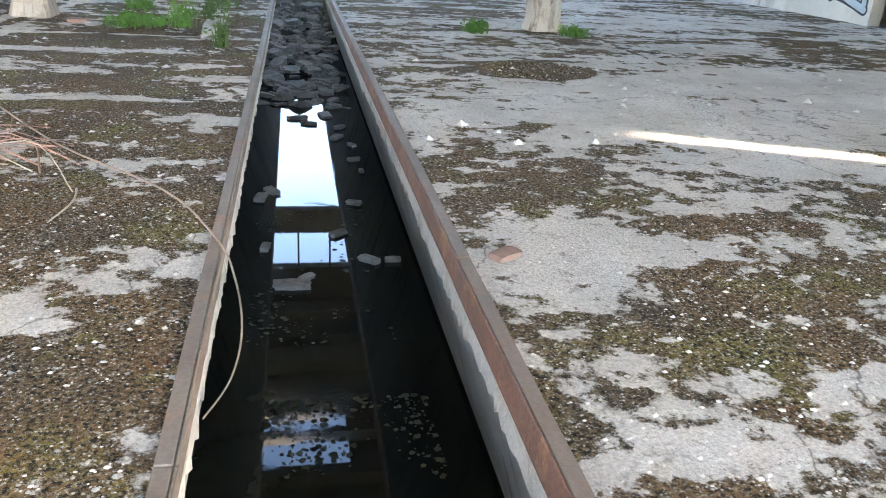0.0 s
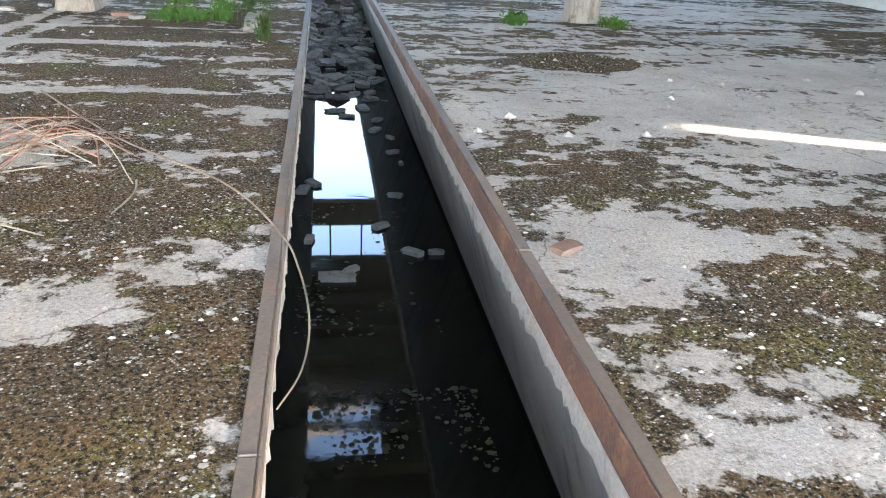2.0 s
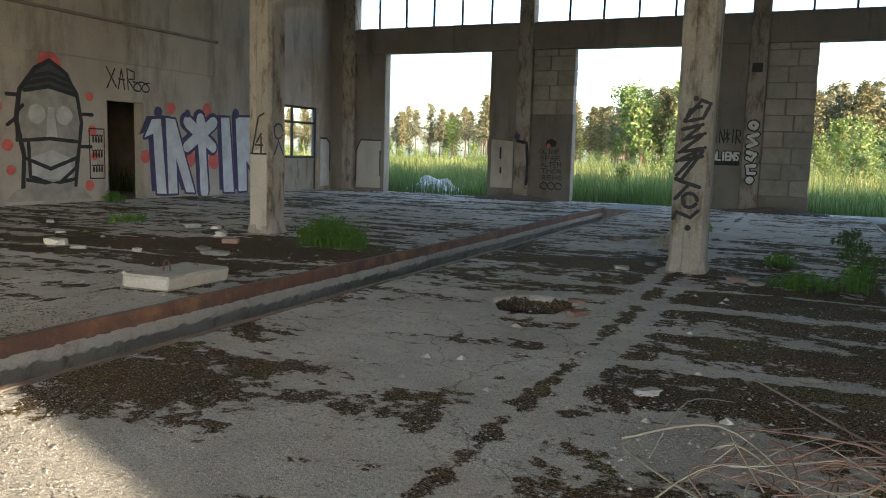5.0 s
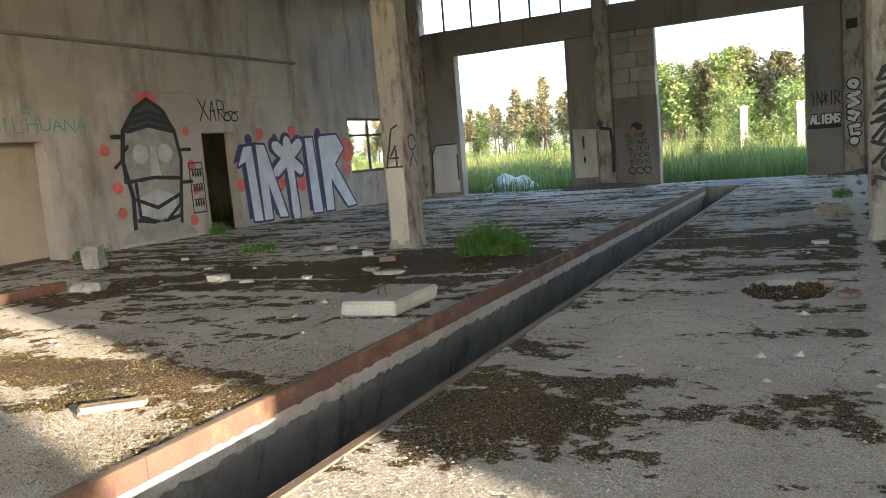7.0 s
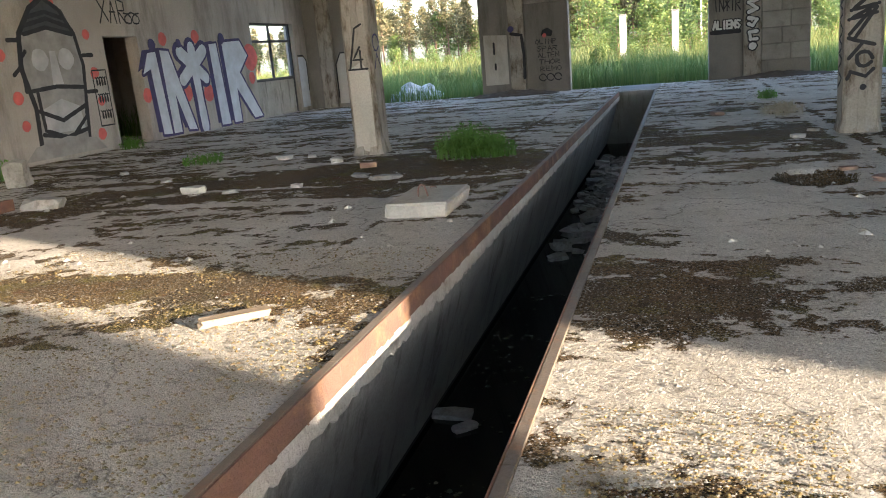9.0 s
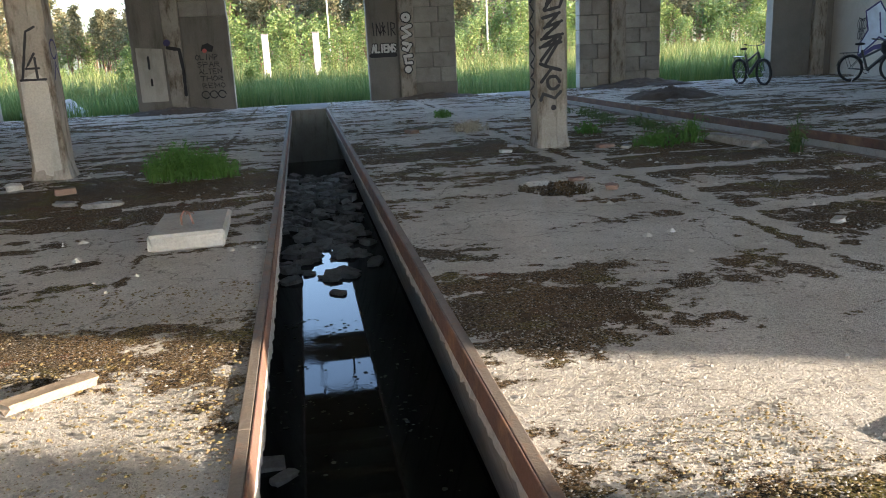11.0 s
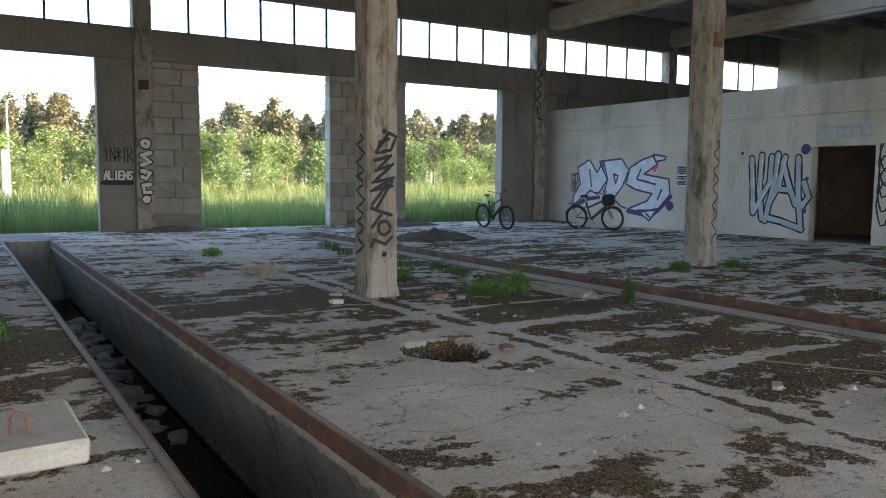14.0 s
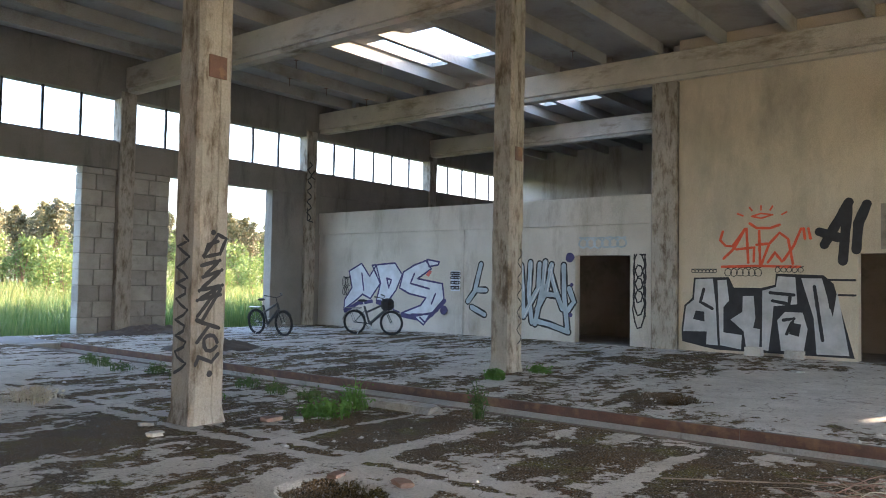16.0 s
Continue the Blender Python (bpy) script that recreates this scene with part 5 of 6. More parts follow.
g.shape("outline", M_BLACK, strokes=lettering("ALIENS", -3.86, 1.33, 0.68, 0.2, 0.2) + [[(-3.9, 1.24), (-3.2, 1.24)]], width=0.11)
g.shape("fill", M_WHITE, strokes=lettering("ALIENS", -3.86, 1.33, 0.68, 0.2, 0.2), width=0.055)
g = back_wall("white bubble letters running down the wall column", 0.136)
bub = [disc(COLX[1], 2.25, 0.08, 10), [(COLX[1] + 0.12, 2.02), (COLX[1] - 0.1, 1.95), (COLX[1] + 0.1, 1.78), (COLX[1] - 0.1, 1.7)], [(COLX[1] - 0.1, 1.55), (COLX[1] + 0.1, 1.5), (COLX[1], 1.35), (COLX[1] - 0.1, 1.4)], [(COLX[1] + 0.1, 1.2), (COLX[1] - 0.08, 1.18), (COLX[1] - 0.05, 1.0), (COLX[1] + 0.1, 1.0)], disc(COLX[1], 0.82, 0.05, 8)]
g.shape("outline", M_BLACK, strokes=bub, width=0.17)
g.shape("fill", M_WHITE, strokes=bub, width=0.10)
g = back_wall("dark looping tags running up the tall corner column", 0.136)
g.shape("line", M_BLACK, strokes=[[(10.02 + 0.1 * math.sin(i * 1.5), 3.5 + 0.085 * i) for i in range(24)], [(10.2, 3.45), (9.95, 3.5), (9.95, 3.9)], [(10.25, 4.9), (10.05, 5.0), (10.25, 5.2)]], width=0.045)
g = back_wall("handwritten list of names in black on grey render")
g.shape("line", M_BLACK, strokes=[l for i, w in enumerate(("OLIMP", "SPAR", "ALTEN", "THOR", "REMO")) for l in lettering(w, -8.72 + 0.03 * i, 1.36 - 0.19 * i, 0.6, 0.13, 0.25, 0, 0.01, i)], width=0.02)
g.shape("loops", M_BLACK, strokes=[disc(-8.55 + 0.22 * i, 0.42, 0.1, 10) for i in range(3)], width=0.03)
g.shape("blot", M_BLACK, polys=[[(-8.55, 1.6), (-8.25, 1.56), (-8.2, 1.7), (-8.35, 1.8), (-8.5, 1.75)]])
g.shape("red_blot", M_PINK, polys=[disc(-8.45, 1.6, 0.06)])
g = back_wall("faded grey rectangle with black dashes on the pier")
g.shape("wash", M_WHITEWALL, polys=[[(-10.25, 0.3), (-9.55, 0.3), (-9.55, 1.7), (-10.25, 1.75)]])
g.shape("dash", M_BLACK, strokes=[[(-9.95, 1.2), (-9.95, 1.5)], [(-9.93, 0.75), (-9.93, 0.9)]], width=0.06)
g = back_wall("thick black curved stripe beside the wall column", 0.136)
g.shape("stripe", M_BLACK, strokes=[[(-9.4, 1.72), (-9.1, 1.66), (-9.05, 1.1), (-9.06, 0.45)]], width=0.09)
g.shape("blue_blot", M_NAVY, polys=[disc(-9.4, 1.85, 0.09)])
# hall columns
g = Wall((COLX[1] + 0.12, 10.70 - 0.205, 0), (1, 0, 0), (0, -1, 0), "black looping calligraphy tag running down the column")
tag = [[(-0.11, 1.74), (0.06, 1.97), (0.16, 1.93), (0.09, 1.77), (-0.10, 1.73), (-0.06, 1.86), (0.06, 1.90)], [(-0.13, 1.64), (0.09, 1.70), (-0.11, 1.52), (0.12, 1.60), (-0.15, 1.38), (0.13, 1.44), (-0.17, 1.28), (0.11, 1.34)], [(0.11, 1.40), (-0.1, 1.08)], [(0.04, 1.36), (-0.16, 1.12)],
       [(-0.17, 1.08), (-0.1, 1.05), (0.1, 0.99)], [(-0.02, 1.02), (-0.16, 0.85)], disc(0.0, 0.84, 0.08, 12), [(-0.14, 0.70), (0.02, 0.64), (0.1, 0.72)], [(-0.14, 0.69), (-0.17, 0.62)]]
g.shape("line", M_BLACK, strokes=tag, width=0.042)
g.shape("dot", M_BLACK, polys=[disc(0.0, 0.52, 0.035), disc(0.0, 1.99, 0.03)])
g = Wall((COLX[1] + 0.12 - 0.205, 10.70, 0), (0, -1, 0), (-1, 0, 0), "black looping tag on the side of the column")
g.shape("line", M_BLACK, strokes=[[(0.11 * math.sin(i * 1.9 + 0.6 * math.sin(i * 0.7)), 1.95 - 0.055 * i) for i in range(27)]], width=0.034)
g = Wall((-9.05, 10.95 - 0.205, 0), (1, 0, 0), (0, -1, 0), "black angular number tag on the whitewashed column")
g.shape("whitewash", M_WHITEWALL, polys=[[(-0.15, 0.05), (0.15, 0.05), (0.15, 1.15), (0.05, 1.3), (-0.15, 1.2)]])
g.shape("line", M_BLACK, strokes=[[(-0.12, 1.2), (0.0, 1.75), (0.1, 1.8)], [(-0.14, 1.2), (0.14, 1.2)], [(0.05, 1.5), (-0.06, 1.33), (0.08, 1.33)], [(0.05, 1.45), (0.05, 1.22)]], width=0.028)
g = Wall((-9.05 + 0.205, 10.95, 0), (0, 1, 0), (1, 0, 0), "dark blue oval tag on the side of the column")
g.shape("line", M_NAVY, strokes=[disc(0.0, 1.55, 0.11, 12), [(-0.1, 1.2), (0, 1.4), (0.12, 1.2)]], width=0.028)
g = Wall((3.62, 11.07 - 0.205, 0), (1, 0, 0), (0, -1, 0), "thin black looping line on the column")
g.shape("line", M_BLACK, strokes=[[(0.08 + 0.07 * math.sin(i * 1.3), 2.1 - 0.06 * i) for i in range(28)]], width=0.022)

g = Wall((23.2, 0, 0), (0, -1, 0), (-1, 0, 0), "blue and black looping graffiti on the far annexe wall")
g.shape("fill", M_STEELBLUE, strokes=[[(-17.0, 4.4), (-16.2, 4.9), (-15.6, 4.3)], [(-15.0, 4.4), (-14.2, 5.0), (-13.6, 4.6)], [(-13.2, 4.5), (-12.2, 5.1), (-11.6, 4.7)]], width=0.4)
g.shape("line", M_BLACK, strokes=[curl(-17.4, -14.6, 4.1, 4.9, 3, 4, 0.3), curl(-14.6, -11.4, 4.2, 5.2, 3, 6, 0.3)], width=0.09)
# ---- loose things ----


def bicycle(rear, front, label, bag):
    """A dark city bicycle on its stand; parts share one frame of axes: x forward from the rear hub."""
    rx, ry = rear
    ang = math.degrees(math.atan2(front[1] - ry, front[0] - rx))
    e = empty("bicycle", pose(rx, ry, 0.0, 5, 0, ang), label, "bicycle", "parked bicycles")
    R, WB = 0.345, 1.10
    for x in (0, WB):
        w = part("wheel", torus(bmesh.new(), (x, 0, R), (0, 1, 0), R - 0.05, 0.012, 32, 5), M_BIKE, e)
        part("tyre", torus(bmesh.new(), (x, 0, R), (0, 1, 0), R - 0.034, 0.034, 32, 7), M_RUBBER, w)
        bm = bmesh.new()
        for i in range(18):
            a = 6.283 * i / 18
            tube(bm, [(x, 0.02 * (-1) ** i, R), (x + (R - 0.045) * math.cos(a), 0, R + (R - 0.045) * math.sin(a))], 0.0018, sides=3)
        part("spokes", bm, M_CHROME, w)
        part("hub", tube(bmesh.new(), [(x, -0.05, R), (x, 0.05, R)], 0.022, sides=10), M_CHROME, w)
        bm = bmesh.new()
        prev = None
        for i in range(15):
            a = radians(20 + 150 * i / 14) if x == 0 else radians(35 + 125 * i / 14)
            q = [bm.verts.new((x + (R + 0.02) * math.cos(a), s, R + (R + 0.02) * math.sin(a) - (0.008 if s else 0))) for s in (-0.028, 0, 0.028)]
            if prev:
                for k in (0, 1):
                    bm.faces.new((prev[k], prev[k + 1], q[k + 1], q[k]))
            prev = q
        bmesh.ops.solidify(bm, geom=bm.faces[:], thickness=0.003)
        part("mudguard", bm, M_BIKE, e)
    bb, seat, head, crown = (0.45, 0, 0.30), (0.30, 0, 0.80), (0.88, 0, 0.86), (0.93, 0, 0.70)
    bm = bmesh.new()
    for a, b, r in ((bb, seat, 0.030), (bb, crown, 0.042), ((0.35, 0, 0.62), head, 0.030), (head, crown, 0.034)):
        tube(bm, [a, b], r, sides=8)
    for s in (-0.055, 0.055):
        tube(bm, [(0, s, R), (bb[0], s * 0.5, bb[2])], 0.010)
        tube(bm, [(0, s, R), (0.34, s * 0.3, 0.70)], 0.008)
    part("frame", bm, M_BIKE, e)
    bm = bmesh.new()
    for s in (-0.055, 0.055):
        tube(bm, [(WB, s, R), (0.955, s, 0.66), (0.93, s * 0.4, 0.71)], 0.012)
    part("fork", bm, M_BIKE, e)
    part("seat_post", tube(bmesh.new(), [seat, (0.27, 0, 0.93)], 0.013), M_CHROME, e)
    bm = bmesh.new()
    bmesh.ops.create_uvsphere(bm, u_segments=14, v_segments=8, radius=1)
    for v in bm.verts:
        k = 0.085 if v.co.x < 0 else 0.085 - 0.06 * v.co.x
        v.co = Vector((0.25 + v.co.x * 0.14, v.co.y * k, 0.955 + v.co.z * 0.035))
    part("saddle", bm, M_RUBBER, e, smooth=True)
    bm = bmesh.new()
    tube(bm, [head, (0.84, 0, 1.02)], 0.014)
    tube(bm, [(0.70, -0.28, 1.10), (0.84, -0.22, 1.07), (0.86, -0.05, 1.03), (0.86, 0.05, 1.03), (0.84, 0.22, 1.07), (0.70, 0.28, 1.10)], 0.012)
    part("handlebar", bm, M_BIKE, e)
    for s in (-1, 1):
        part("grip", tube(bmesh.new(), [(0.70, s * 0.28, 1.10), (0.78, s * 0.25, 1.085)], 0.018), M_RUBBER, e)
    bm = boxes((-0.25, 0.20, -0.07, 0.07, 0.735, 0.75))
    for s in (-0.065, 0.065):
        tube(bm, [(-0.15, s, 0.74), (0.0, s, R)], 0.006)
    part("luggage_rack", bm, M_BIKE, e)
    part("chainring", torus(bmesh.new(), (bb[0], -0.05, bb[2]), (0, 1, 0), 0.085, 0.008, 20, 4), M_RUBBER, e)
    bm = bmesh.new()
    tube(bm, [(bb[0], -0.07, bb[2]), (bb[0] + 0.10, -0.07, bb[2] - 0.13), (bb[0] + 0.10, -0.17, bb[2] - 0.13)], 0.010)
    tube(bm, [(bb[0], 0.07, bb[2]), (bb[0] - 0.10, 0.07, bb[2] + 0.13), (bb[0] - 0.10, 0.17, bb[2] + 0.13)], 0.010)
    part("crank", bm, M_CHROME, e)
    part("kickstand", tube(bmesh.new(), [(0.22, -0.05, 0.30), (0.15, -0.20, 0.02)], 0.009), M_CHROME, e)
    if bag:
        bm = boxes((0.84, 1.14, -0.18, 0.18, 0.70, 1.02), bevel=0.07)
        part("basket_bag", bm, M_CLOTH, e, "bulging black bag on the handlebar")
    return e


bicycle((6.0, 20.85), (6.03, 19.72), "dark city bicycle on its stand by the gate opening", False)
bicycle((8.17, 19.26), (8.58, 18.28), "dark bicycle with a black front bag before graffiti", True)

slab = empty("concrete_slab", pose(-6.88, 6.74, 0.0, 0, 0, 1), "pale square concrete slab with a steel lifting loop", "slab")
bm = boxes((-0.265, 0.265, -0.42, 0.42, 0.0, 0.125), bevel=0.018)
rg = random.Random(2)
for v in bm.verts:
    v.co += Vector((rg.uniform(-0.012, 0.012), rg.uniform(-0.012, 0.012), rg.uniform(-0.004, 0.008) if v.co.z > 0.05 else 0))
part("slab_body", bm, M_SLABNEW, slab)
part("lifting_loop", tube(bmesh.new(), [(-0.08, 0.30, 0.115), (-0.07, 0.30, 0.14), (-0.02, 0.30, 0.142), (-0.01, 0.30, 0.115)], 0.007), M_RUST, slab, "bent rusty steel loop")
part("lifting_loop", tube(bmesh.new(), [(-0.06, -0.12, 0.115), (-0.055, -0.12, 0.20), (-0.03, -0.12, 0.235), (0.0, -0.12, 0.225), (0.015, -0.12, 0.18), (0.03, -0.12, 0.115)], 0.008), M_RUST, slab, "bent rusty steel loop")


def lump(name, x, y, sx, sy, sz, turn, material, label, category, z=-0.005, seed=0, rough=0.25, tilt=0, group=""):
    ob = link_mesh(name, rock_bm(random.Random(seed + int(abs(x * 37 + y * 91))), sx, sy, sz, rough), material)
    ob.matrix_world = pose(x, y, z, tilt, 0, turn)
    return tagged(ob, label, category, group)


lump("concrete_chunk", -0.62, 9.75, 0.24, 1.2, 0.09, 2, M_STONE, "long grey concrete lintel piece lying on moss", "rubble")
lump("wood_piece", -7.10, 3.85, 0.40, 0.09, 0.04, 38, M_WOOD, "short weathered timber offcut lying on sunlit moss", "wood", rough=0.15)
lump("brick", -8.55, 9.5, 0.22, 0.12, 0.07, 20, M_BRICK, "pale reddish broken brick near the column", "brick", rough=0.1)
lump("concrete_chunk", -7.95, 8.5, 0.40, 0.16, 0.055, 25, M_STONE, "grey concrete fragment lying on moss", "rubble", rough=0.5)
lump("concrete_chunk", -8.35, 8.75, 0.28, 0.15, 0.05, -20, M_STONE, "grey concrete fragment lying on moss", "rubble", rough=0.5)
lump("concrete_chunk", -11.7, 7.45, 0.5, 0.3, 0.12, 10, M_STONE, "broken concrete chunk at the end of a rusty rail", "rubble", rough=0.4)
lump("concrete_chunk", -13.86, 9.3, 0.34, 0.24, 0.38, 20, M_STONE, "upright broken concrete chunk by the wall", "rubble", tilt=8)
for i, (x, y, s) in enumerate(((-10.18, 8.1, 0.36), (-9.61, 7.95, 0.2), (-10.4, 10.8, 0.3), (-10.0, 10.9, 0.22), (-12.6, 9.95, 0.2), (-3.45, 10.33, 0.2), (-2.28, 5.47, 0.15), (-2.9, 9.1, 0.09), (-9.3, 10.2, 0.3), (-8.9, 8.2, 0.18), (-11.2, 9.0, 0.16), (-3.6, 15.2, 0.2), (-5.0, 14.4, 0.16))):
    lump("white_rubble", x, y, s, s * 0.6, s * 0.22, i * 37, M_CHALK, "small white mortar lump lying on dark moss", "rubble", seed=i, rough=0.5, group="white rubble on the floor")
for i, (x, y, s, m) in enumerate(((-2.15, 10.2, 0.24, M_BRICK), (-1.95, 10.0, 0.18, M_STONE), (-4.2, 13.6, 0.3, M_BRICK), (-3.2, 10.9, 0.16, M_STONE), (1.1, 3.24, 0.14, M_BRICK), (1.9, 16.6, 0.3, M_STONE), (7.4, 7.3, 0.2, M_STONE), (-3.35, 7.95, 0.16, M_BRICK), (-3.2, 7.4, 0.2, M_BRICK))):
    lump("brick_piece", x, y, s, s * 0.6, s * 0.2, i * 53, m, "broken brick piece lying on the mossy floor", "brick", seed=i, group="brick pieces on the floor")
lump("concrete_block_loose", 10.3, 8.95, 0.25, 0.35, 0.2, 0, M_SLABNEW, "pale loose block standing by the tan wall", "block", rough=0.08)
lump("concrete_block_loose", 10.3, 8.1, 0.25, 0.4, 0.17, 5, M_STONE, "grey loose block lying by the tan wall", "block", rough=0.08)
lump("flat_slab", -3.78, 2.60, 0.42, 0.3, 0.03, 15, M_SLABNEW, "flat pale concrete fragment on the sunlit floor", "rubble", rough=0.12)
rail = empty("steel_rail", pose(-12.1, 4.6, -0.01), "rusty steel channel edge standing proud of the floor", "rail")
part("web", boxes((-0.01, 0.01, -2.7, 2.8, 0, 0.13), bevel=0.003), M_RUST, rail)
part("flange", boxes((-0.09, -0.011, -2.7, 2.8, 0.112, 0.128), bevel=0.003), M_RUST, rail)


def heap(name, x, y, rx, ry, h, material, label, category, seed):
    bm = bmesh.new()
    bmesh.ops.create_grid(bm, x_segments=34, y_segments=34, size=1)
    for v in bm.verts:
        d = min(1, v.co.length + 0.22 * noise.noise(v.co * 2.6 + Vector((seed, 0, 0))))
        k = max(0, 1 - d) ** 0.8
        v.co = Vector((v.co.x * rx, v.co.y * ry, h * k * (1 + 0.5 * noise.noise(Vector((v.co.x * 7, v.co.y * 7, seed)))) - (0.03 if k < 0.02 else 0.0)))
    ob = link_mesh(name, bm, material, smooth=True)
    ob.location = (x, y, -0.004)
    return tagged(ob, label, category)


heap("soil_mound", 2.5, 17.9, 1.1, 0.8, 0.24, M_SOIL, "low heap of brown soil and brick rubble on the floor", "soil", 3)
heap("soil_mound", 4.0, 22.9, 1.6, 0.6, 0.22, M_SOIL, "rubble and soil at the foot of the block pier", "soil", 5)
heap("soil_mound", -2.2, 23.1, 1.3, 0.35, 0.14, M_SOIL, "crumbled mortar at the foot of the pier", "soil", 7)
heap("soil_mound", -9.3, 22.9, 1.3, 0.5, 0.16, M_SOIL, "crumbled mortar and dark soil at the foot of the pier", "soil", 8)


def rubble_pile(name, x0, x1, y0, y1, count, seed, rise, label):
    """Broken flat stones heaped in the pit's water."""
    rng = random.Random(seed)
    kinds = [rock_bm(random.Random(s), 1, rng.uniform(0.5, 0.9), rng.uniform(0.18, 0.4), 0.35) for s in range(6)]
    meshes = []
    for k, b in enumerate(kinds):
        me = bpy.data.meshes.new("stone")
        b.to_mesh(me)
        b.free()
        me.materials.append(M_STONE)
        meshes.append(me)
    e = tagged(new(name), label, "rubble")
    for i in range(count):
        o = new("stone", meshes[rng.randrange(6)])
        f = rng.random() ** 0.8
        s = rng.uniform(0.12, 0.36)
        y = y0 + (y1 - y0) * f
        o.matrix_world = pose(rng.uniform(x0 - 0.16, x1 + 0.16), y, WATER - 0.03 + rise * f ** 1.5 * rng.uniform(0.5, 1), rng.uniform(-16, 16), rng.uniform(-16, 16), rng.uniform(0, 360)) @ Matrix.Diagonal((s, s, s, 1))
        o.parent = e
    return e


rubble_pile("rubble_pile", *PIT_A, 12.0, 20.9, 295, 3, 0.85, "heap of broken grey stones and bricks in the flooded pit")
rubble_pile("rubble_pile", *PIT_B, 9.9, 17.5, 220, 5, 0.2, "broken flat grey stones lying in the shallow pit water")
for k, (px, py, s) in enumerate(((0.22, 5.85, 0.30), (0.33, 5.98, 0.14), (-0.08, 7.9, 0.24), (0.02, 8.1, 0.22), (0.82, 7.72, 0.16), (0.93, 9.25, 0.16), (0.78, 10.27, 0.24), (0.68, 11.5, 0.34), (0.85, 6.3, 0.2), (1.04, 6.3, 0.14), (0.62, 6.9, 0.18), (0.0, 6.6, 0.16), (0.95, 9.9, 0.14), (0.45, 11.0, 0.24), (0.3, 11.3, 0.3), (0.85, 10.8, 0.22), (0.98, 8.8, 0.1), (-5.75, 9.3, 0.22), (-6.45, 5.5, 0.34), (-6.3, 5.3, 0.2))):
    lump("floating_debris", px, py, s, s * 0.5, 0.05, 40 * k, M_STONE, "grey broken piece lying in the black pit water", "rubble", z=WATER - 0.012, seed=k, group="debris in the water")


def weed(x, y, r, h, n, label, seed, material=None):
    """A tuft of arching weed blades with small side leaves."""
    rng = random.Random(seed)
    verts, faces = [], []
    for i in range(n):
        a, d = rng.uniform(0, 6.283), r * rng.random() ** 0.7
        bx, by = d * math.cos(a) * 0.8, d * math.sin(a) * 0.8
        b = rng.uniform(0, 6.283)
        hh = h * rng.uniform(0.45, 1.05) * (1.1 - 0.5 * d / r)
        lean = rng.uniform(0.1, 0.55) * hh
        w = rng.uniform(0.004, 0.008)
        k = len(verts)
        for q, ww in ((0, 1), (0.4, 0.9), (0.75, 0.6), (1.0, 0.05)):
            cx, cy, cz = bx + math.cos(b) * lean * q * q, by + math.sin(b) * lean * q * q, hh * (q - 0.18 * q * q) - 0.01
            ox, oy = -math.sin(b) * w * ww, math.cos(b) * w * ww
            verts += [(cx - ox, cy - oy, cz), (cx + ox, cy + oy, cz)]
        for j in range(3):
            faces.append((k + 2 * j, k + 2 * j + 1, k + 2 * j + 3, k + 2 * j + 2))
        if i % 2 == 0:
            for q in (0.45, 0.65, 0.85):
                leaf_quads(rng, (bx + math.cos(b) * lean * q * q, by + math.sin(b) * lean * q * q, hh * q * 0.85), 2, 0.02, 0.028, verts, faces)
    e = empty("weed_clump", pose(x, y, 0), label, "weed", "weeds in the hall")
    o = new("leaves", mesh_of("leaves", [tuple(v) for v in verts], faces, material or M_WEED))
    o.parent = e
    return e


weed(-7.42, 10.2, 0.55, 0.55, 420, "green feathery weed clump growing by the pit", 1)
weed(-7.0, 10.05, 0.3, 0.4, 150, "green feathery weed clump growing by the pit", 2)
weed(-1.5, 10.05, 0.45, 0.22, 150, "low green weeds growing from the mossy floor", 3)
weed(-1.0, 10.1, 0.2, 0.50, 60, "taller green weed clump beside the pit", 4)
weed(-1.75, 11.9, 0.25, 0.22, 90, "sparse weeds growing from the mossy floor", 5)
weed(2.6, 10.6, 0.22, 0.25, 110, "small green weed tuft on the floor", 6)
weed(3.9, 10.55, 0.25, 0.18, 90, "small green weeds at the column foot", 7)
weed(-14.9, 10.1, 0.4, 0.4, 150, "green weeds growing along the graffiti wall", 8)
weed(-15.5, 13.9, 0.3, 0.35, 90, "green weeds growing along the graffiti wall", 9)
weed(-0.45, 8.7, 0.1, 0.5, 50, "thin upright grass tuft at the pit edge", 10, M_GRASS_SHADE)
weed(-3.3, 13.2, 0.4, 0.28, 110, "dry low grass tuft on the floor", 11, M_REED)
weed(-3.2, 16.3, 0.22, 0.25, 60, "small green tuft on the floor", 12)
weed(-11.8, 10.8, 0.4, 0.2, 90, "low green weeds in the moss", 13)
for i in range(9):
    weed(-0.9 + 0.1 * (i % 3), 11.0 + i * 0.75, 0.22, 0.22, 40, "sparse grass growing along the pit edge", 30 + i, M_GRASS_SHADE)


def twig_line(pts, r, bm):
    fine = []
    for i in range(len(pts) - 1):
        p0, p1, p2, p3 = [Vector(pts[max(0, min(len(pts) - 1, i + k))]) for k in (-1, 0, 1, 2)]
        for s in range(5):
            t = s / 5
            fine.append(0.5 * ((2 * p1) + (p2 - p0) * t + (2 * p0 - 5 * p1 + 4 * p2 - p3) * t * t + (3 * p1 - p0 - 3 * p2 + p3) * t ** 3))
    fine.append(Vector(pts[-1]))
    return tube(bm, fine, r, r * 0.5, 5)


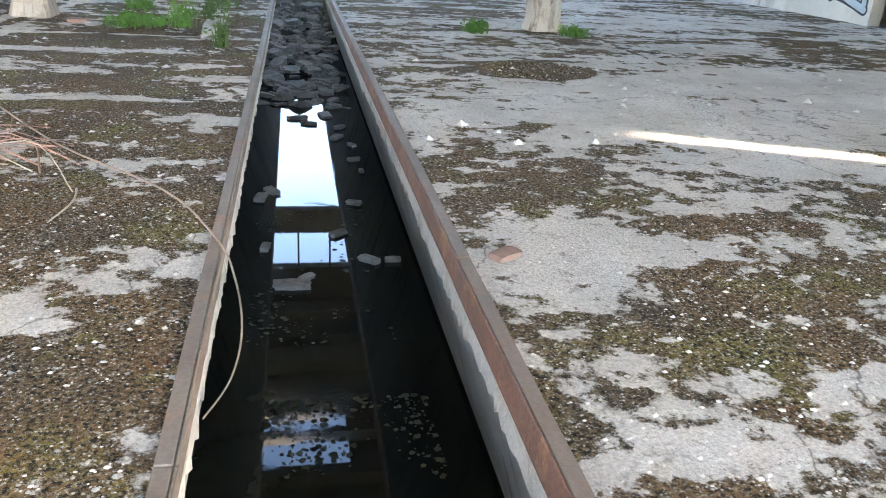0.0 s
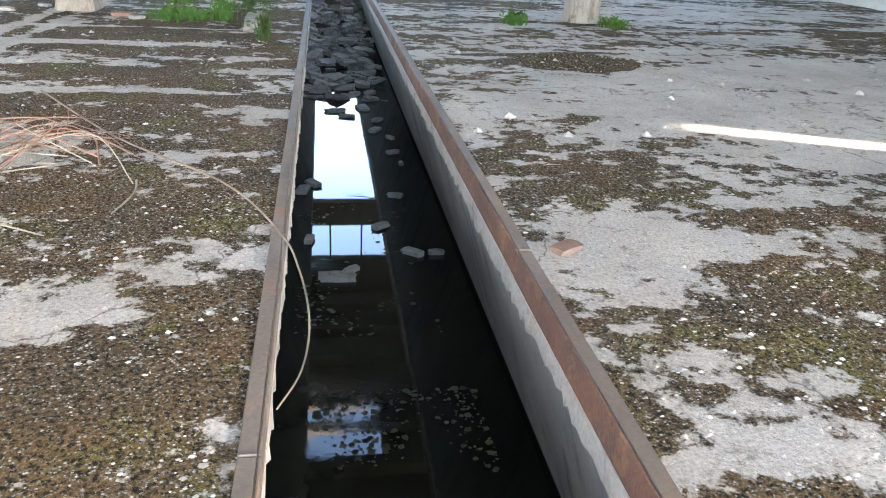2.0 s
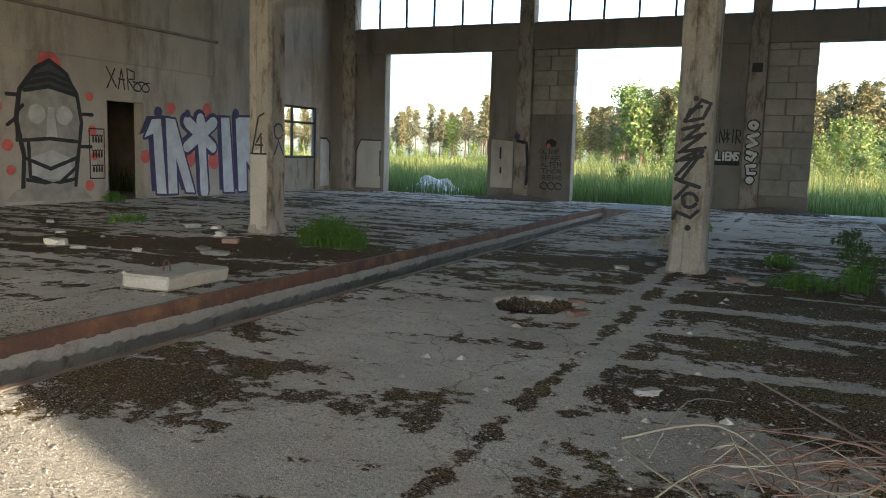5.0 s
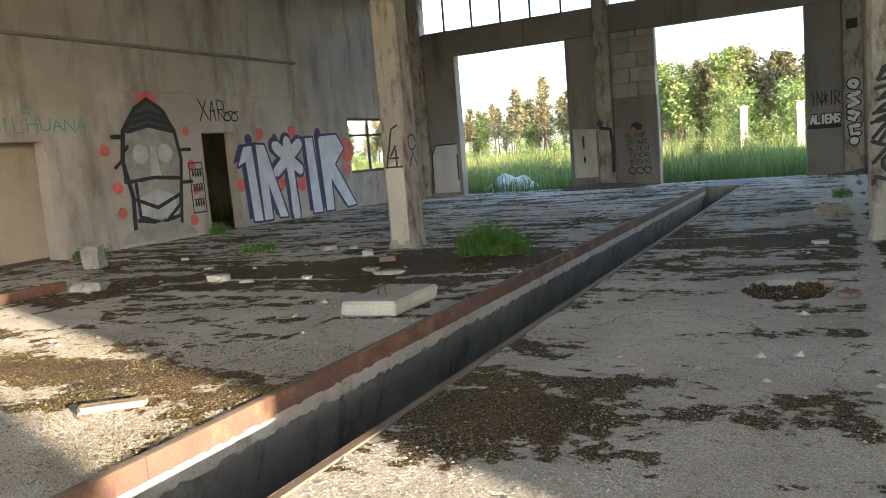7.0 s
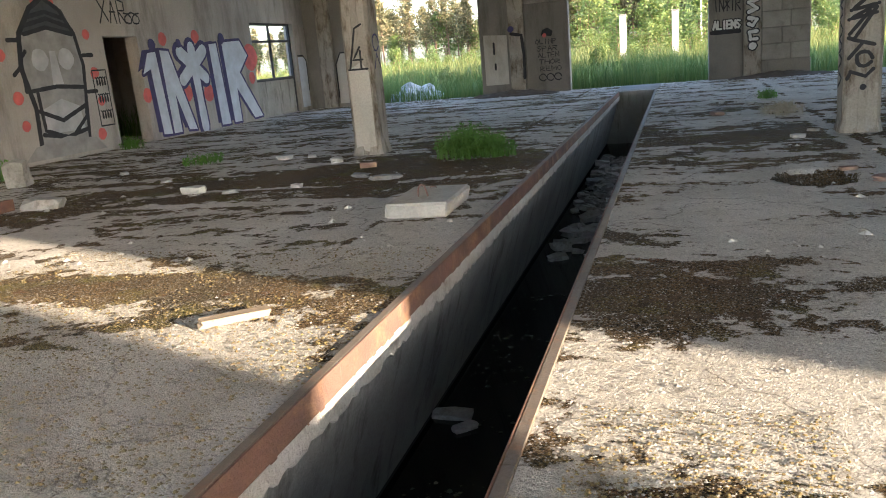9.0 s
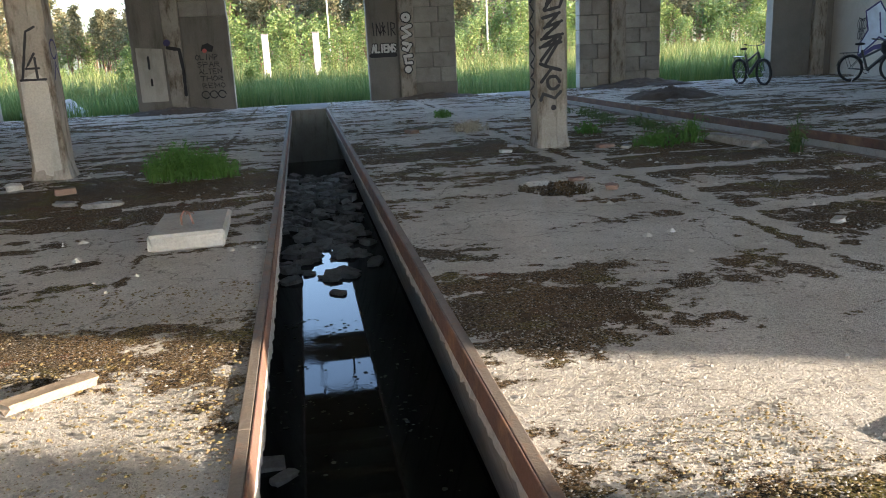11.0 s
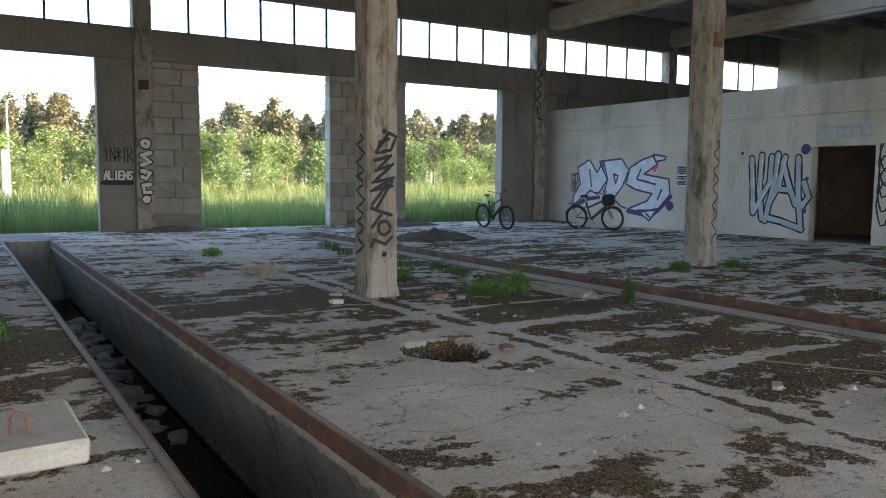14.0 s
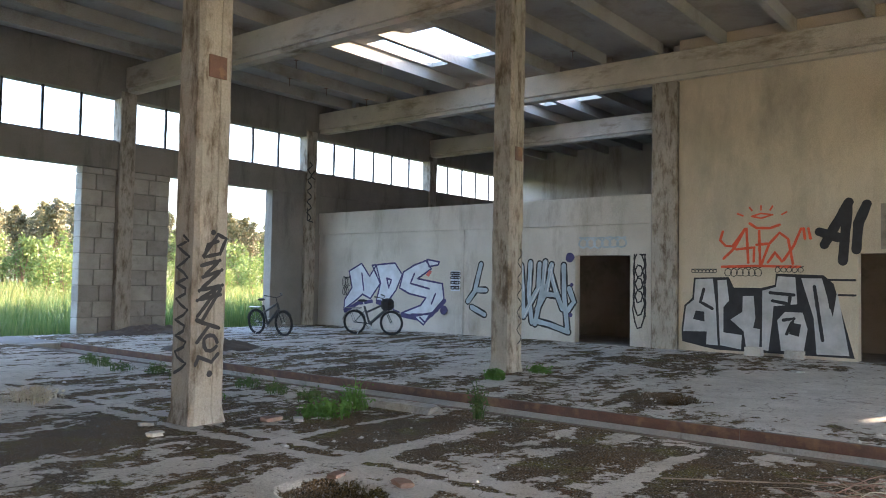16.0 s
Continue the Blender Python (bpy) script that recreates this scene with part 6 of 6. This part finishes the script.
brush = empty("brushwood", pose(-1.42, 4.5, 0.0), "tangle of dry pinkish-brown stems on the mossy floor", "twigs")
rg = random.Random(14)
for i in range(36):
    a = rg.uniform(0, 6.28)
    L = rg.uniform(0.25, 0.85) if i % 4 else rg.uniform(0.6, 0.95)
    cx, cy = rg.gauss(0, 0.22), rg.gauss(0, 0.2)
    b = rg.uniform(-0.9, 0.9)
    stem = twig_line([(cx - math.cos(a) * L * 0.5, cy - math.sin(a) * L * 0.5, 0.01 + rg.random() * 0.03), (cx + b * 0.25 * math.sin(a), cy - b * 0.25 * math.cos(a), 0.03 + rg.random() * 0.16), (cx + math.cos(a + b) * L * 0.5, cy + math.sin(a + b) * L * 0.5, 0.01 + rg.random() * 0.12)], rg.uniform(0.003, 0.006), bmesh.new())
    part("stem", stem, M_REED if i % 3 == 0 else M_PINKTWIG, brush)
for pts, m, lab in (([(-1.75, 6.0, 0.02), (-1.0, 4.8, 0.03), (-0.35, 4.0, 0.04), (-0.06, 3.4, 0.03), (0.03, 3.1, -0.01), (0.07, 2.8, -0.06), (0.05, 2.55, -0.10), (-0.02, 2.38, -0.13)], M_TWIG, "long dry stem drooping over the pit edge"),
                    ([(-2.2, 4.5, 0.02), (-1.95, 4.2, 0.03), (-1.65, 4.0, 0.015)], M_REED, "pale dry reed stem lying on the floor"), ([(-1.45, 4.1, 0.05), (-1.3, 3.6, 0.05), (-0.95, 3.4, 0.015)], M_REED, "pale dry reed stem lying on the floor"),
                    ([(-0.75, 4.1, 0.01), (-0.72, 3.9, 0.015), (-0.76, 3.65, 0.01)], M_REED, "short pale dry stem lying on the floor"), ([(-8.9, 11.3, 0.02), (-8.0, 11.6, 0.18), (-7.2, 11.1, 0.10)], M_REED, "pale dry reed arching over weeds")):
    b2 = bmesh.new()
    twig_line(pts, 0.006, b2)
    tagged(link_mesh("dry_stem", b2, m), lab, "stem")


def scatter(name, count, area, s0, s1, seed, material, label):
    """Countless small chips lying on the floor, one sheet of tiny lumps."""
    r = np.random.RandomState(seed)
    base = np.array([(1, 0, 0), (0.3, 0.8, 0), (-0.8, 0.5, 0), (-0.7, -0.6, 0), (0.4, -0.9, 0), (0.1, 0.1, 0.7)])
    tri = [(0, 1, 5), (1, 2, 5), (2, 3, 5), (3, 4, 5), (4, 0, 5)]
    verts, faces = [], []
    x0, x1, y0, y1 = area
    while count > 0:
        x, y = r.uniform(x0, x1), y0 + (y1 - y0) * r.rand() ** 1.3
        if PIT_A[0] - 0.04 < x < PIT_A[1] + 0.04 or PIT_B[0] - 0.04 < x < PIT_B[1] + 0.04:
            continue
        s, a = s0 + (s1 - s0) * r.rand() ** 3, r.uniform(0, 6.28)
        c, d = math.cos(a) * s, math.sin(a) * s
        k = len(verts)
        verts += [(x + c * p[0] - d * p[1], y + (d * p[0] + c * p[1]) * 0.8, -0.006 + p[2] * s * r.uniform(0.5, 1)) for p in base]
        faces += [tuple(i + k for i in f) for f in tri]
        count -= 1
    return tagged(new(name, mesh_of(name, verts, faces, material)), label, "grit", kind="stuff")


scatter("grit", 7500, (-3.2, 4.2, 1.2, 9), 0.004, 0.015, 2, M_CHALK, "countless pale stone chips strewn over the floor")
scatter("grit", 4200, (-9.5, 0.0, 1.8, 12), 0.005, 0.017, 3, M_STONE, "countless grey stone chips strewn over the floor")
scatter("grit", 3600, (-5.26, -4.38, 3.96, 4.58), 0.004, 0.013, 15, M_LITTER, "countless dark crumbs of rotted litter on pale concrete")
scatter("grit", 1200, (-5.15, -4.3, 2.4, 3.0), 0.004, 0.011, 16, M_CRUMB, "brown crumbs strewn over pale gravel")
scatter("grit", 11000, (-5.28, -2.4, 1.3, 4.6), 0.003, 0.0095, 12, M_GRAVEL, "countless pale gravel grains strewn over the worn floor")
scatter("grit", 11000, (-9.6, -6.32, 2.2, 5.4), 0.004, 0.014, 13, M_CRUMB, "countless brown moss crumbs strewn over the floor")
scatter("grit", 6000, (-2.4, 4.0, 1.2, 5.0), 0.003, 0.010, 14, M_GRAVEL, "countless pale gravel grains strewn over the worn floor")
scatter("grit", 900, (-14, 8, 5, 21), 0.012, 0.05, 4, M_CHALK, "small pale stones strewn over the mossy floor")
scatter("grit", 500, (-14, 9, 21, 23.4), 0.015, 0.07, 5, M_STONE, "crumbled mortar strewn along the back wall")


def algae(x0, x1, y0, y1, count, seed, label):
    """Countless scraps of scum lying flat on the water, thickest in drifts."""
    r = np.random.RandomState(seed)
    verts, faces = [], []
    while count > 0:
        x, y = r.uniform(x0, x1), r.uniform(y0, y1)
        if value_noise(np.array([x]), np.array([y]), 0.34, seed)[0] < 0.35 + 0.45 * r.rand():
            continue
        s, a = 0.006 + 0.022 * r.rand() ** 3, r.uniform(0, 6.28)
        k = len(verts)
        for i in range(5):
            q = a + 1.257 * i
            d = s * r.uniform(0.6, 1.2)
            verts.append((x + d * math.cos(q), y + d * math.sin(q), WATER + 0.003))
        faces.append(tuple(range(k, k + 5)))
        count -= 1
    return tagged(new("algae", mesh_of("algae", verts, faces, M_ALGAE)), label, "algae", kind="stuff")


algae(0.05, 1.0, 2.4, 4.3, 1500, 21, "scraps of green scum drifting on the black pit water")
algae(-0.1, 0.9, 4.8, 7.6, 260, 22, "scattered scum floating on the black pit water")
algae(-6.5, -5.2, 3.5, 8.5, 420, 23, "scattered scum floating on the black pit water")
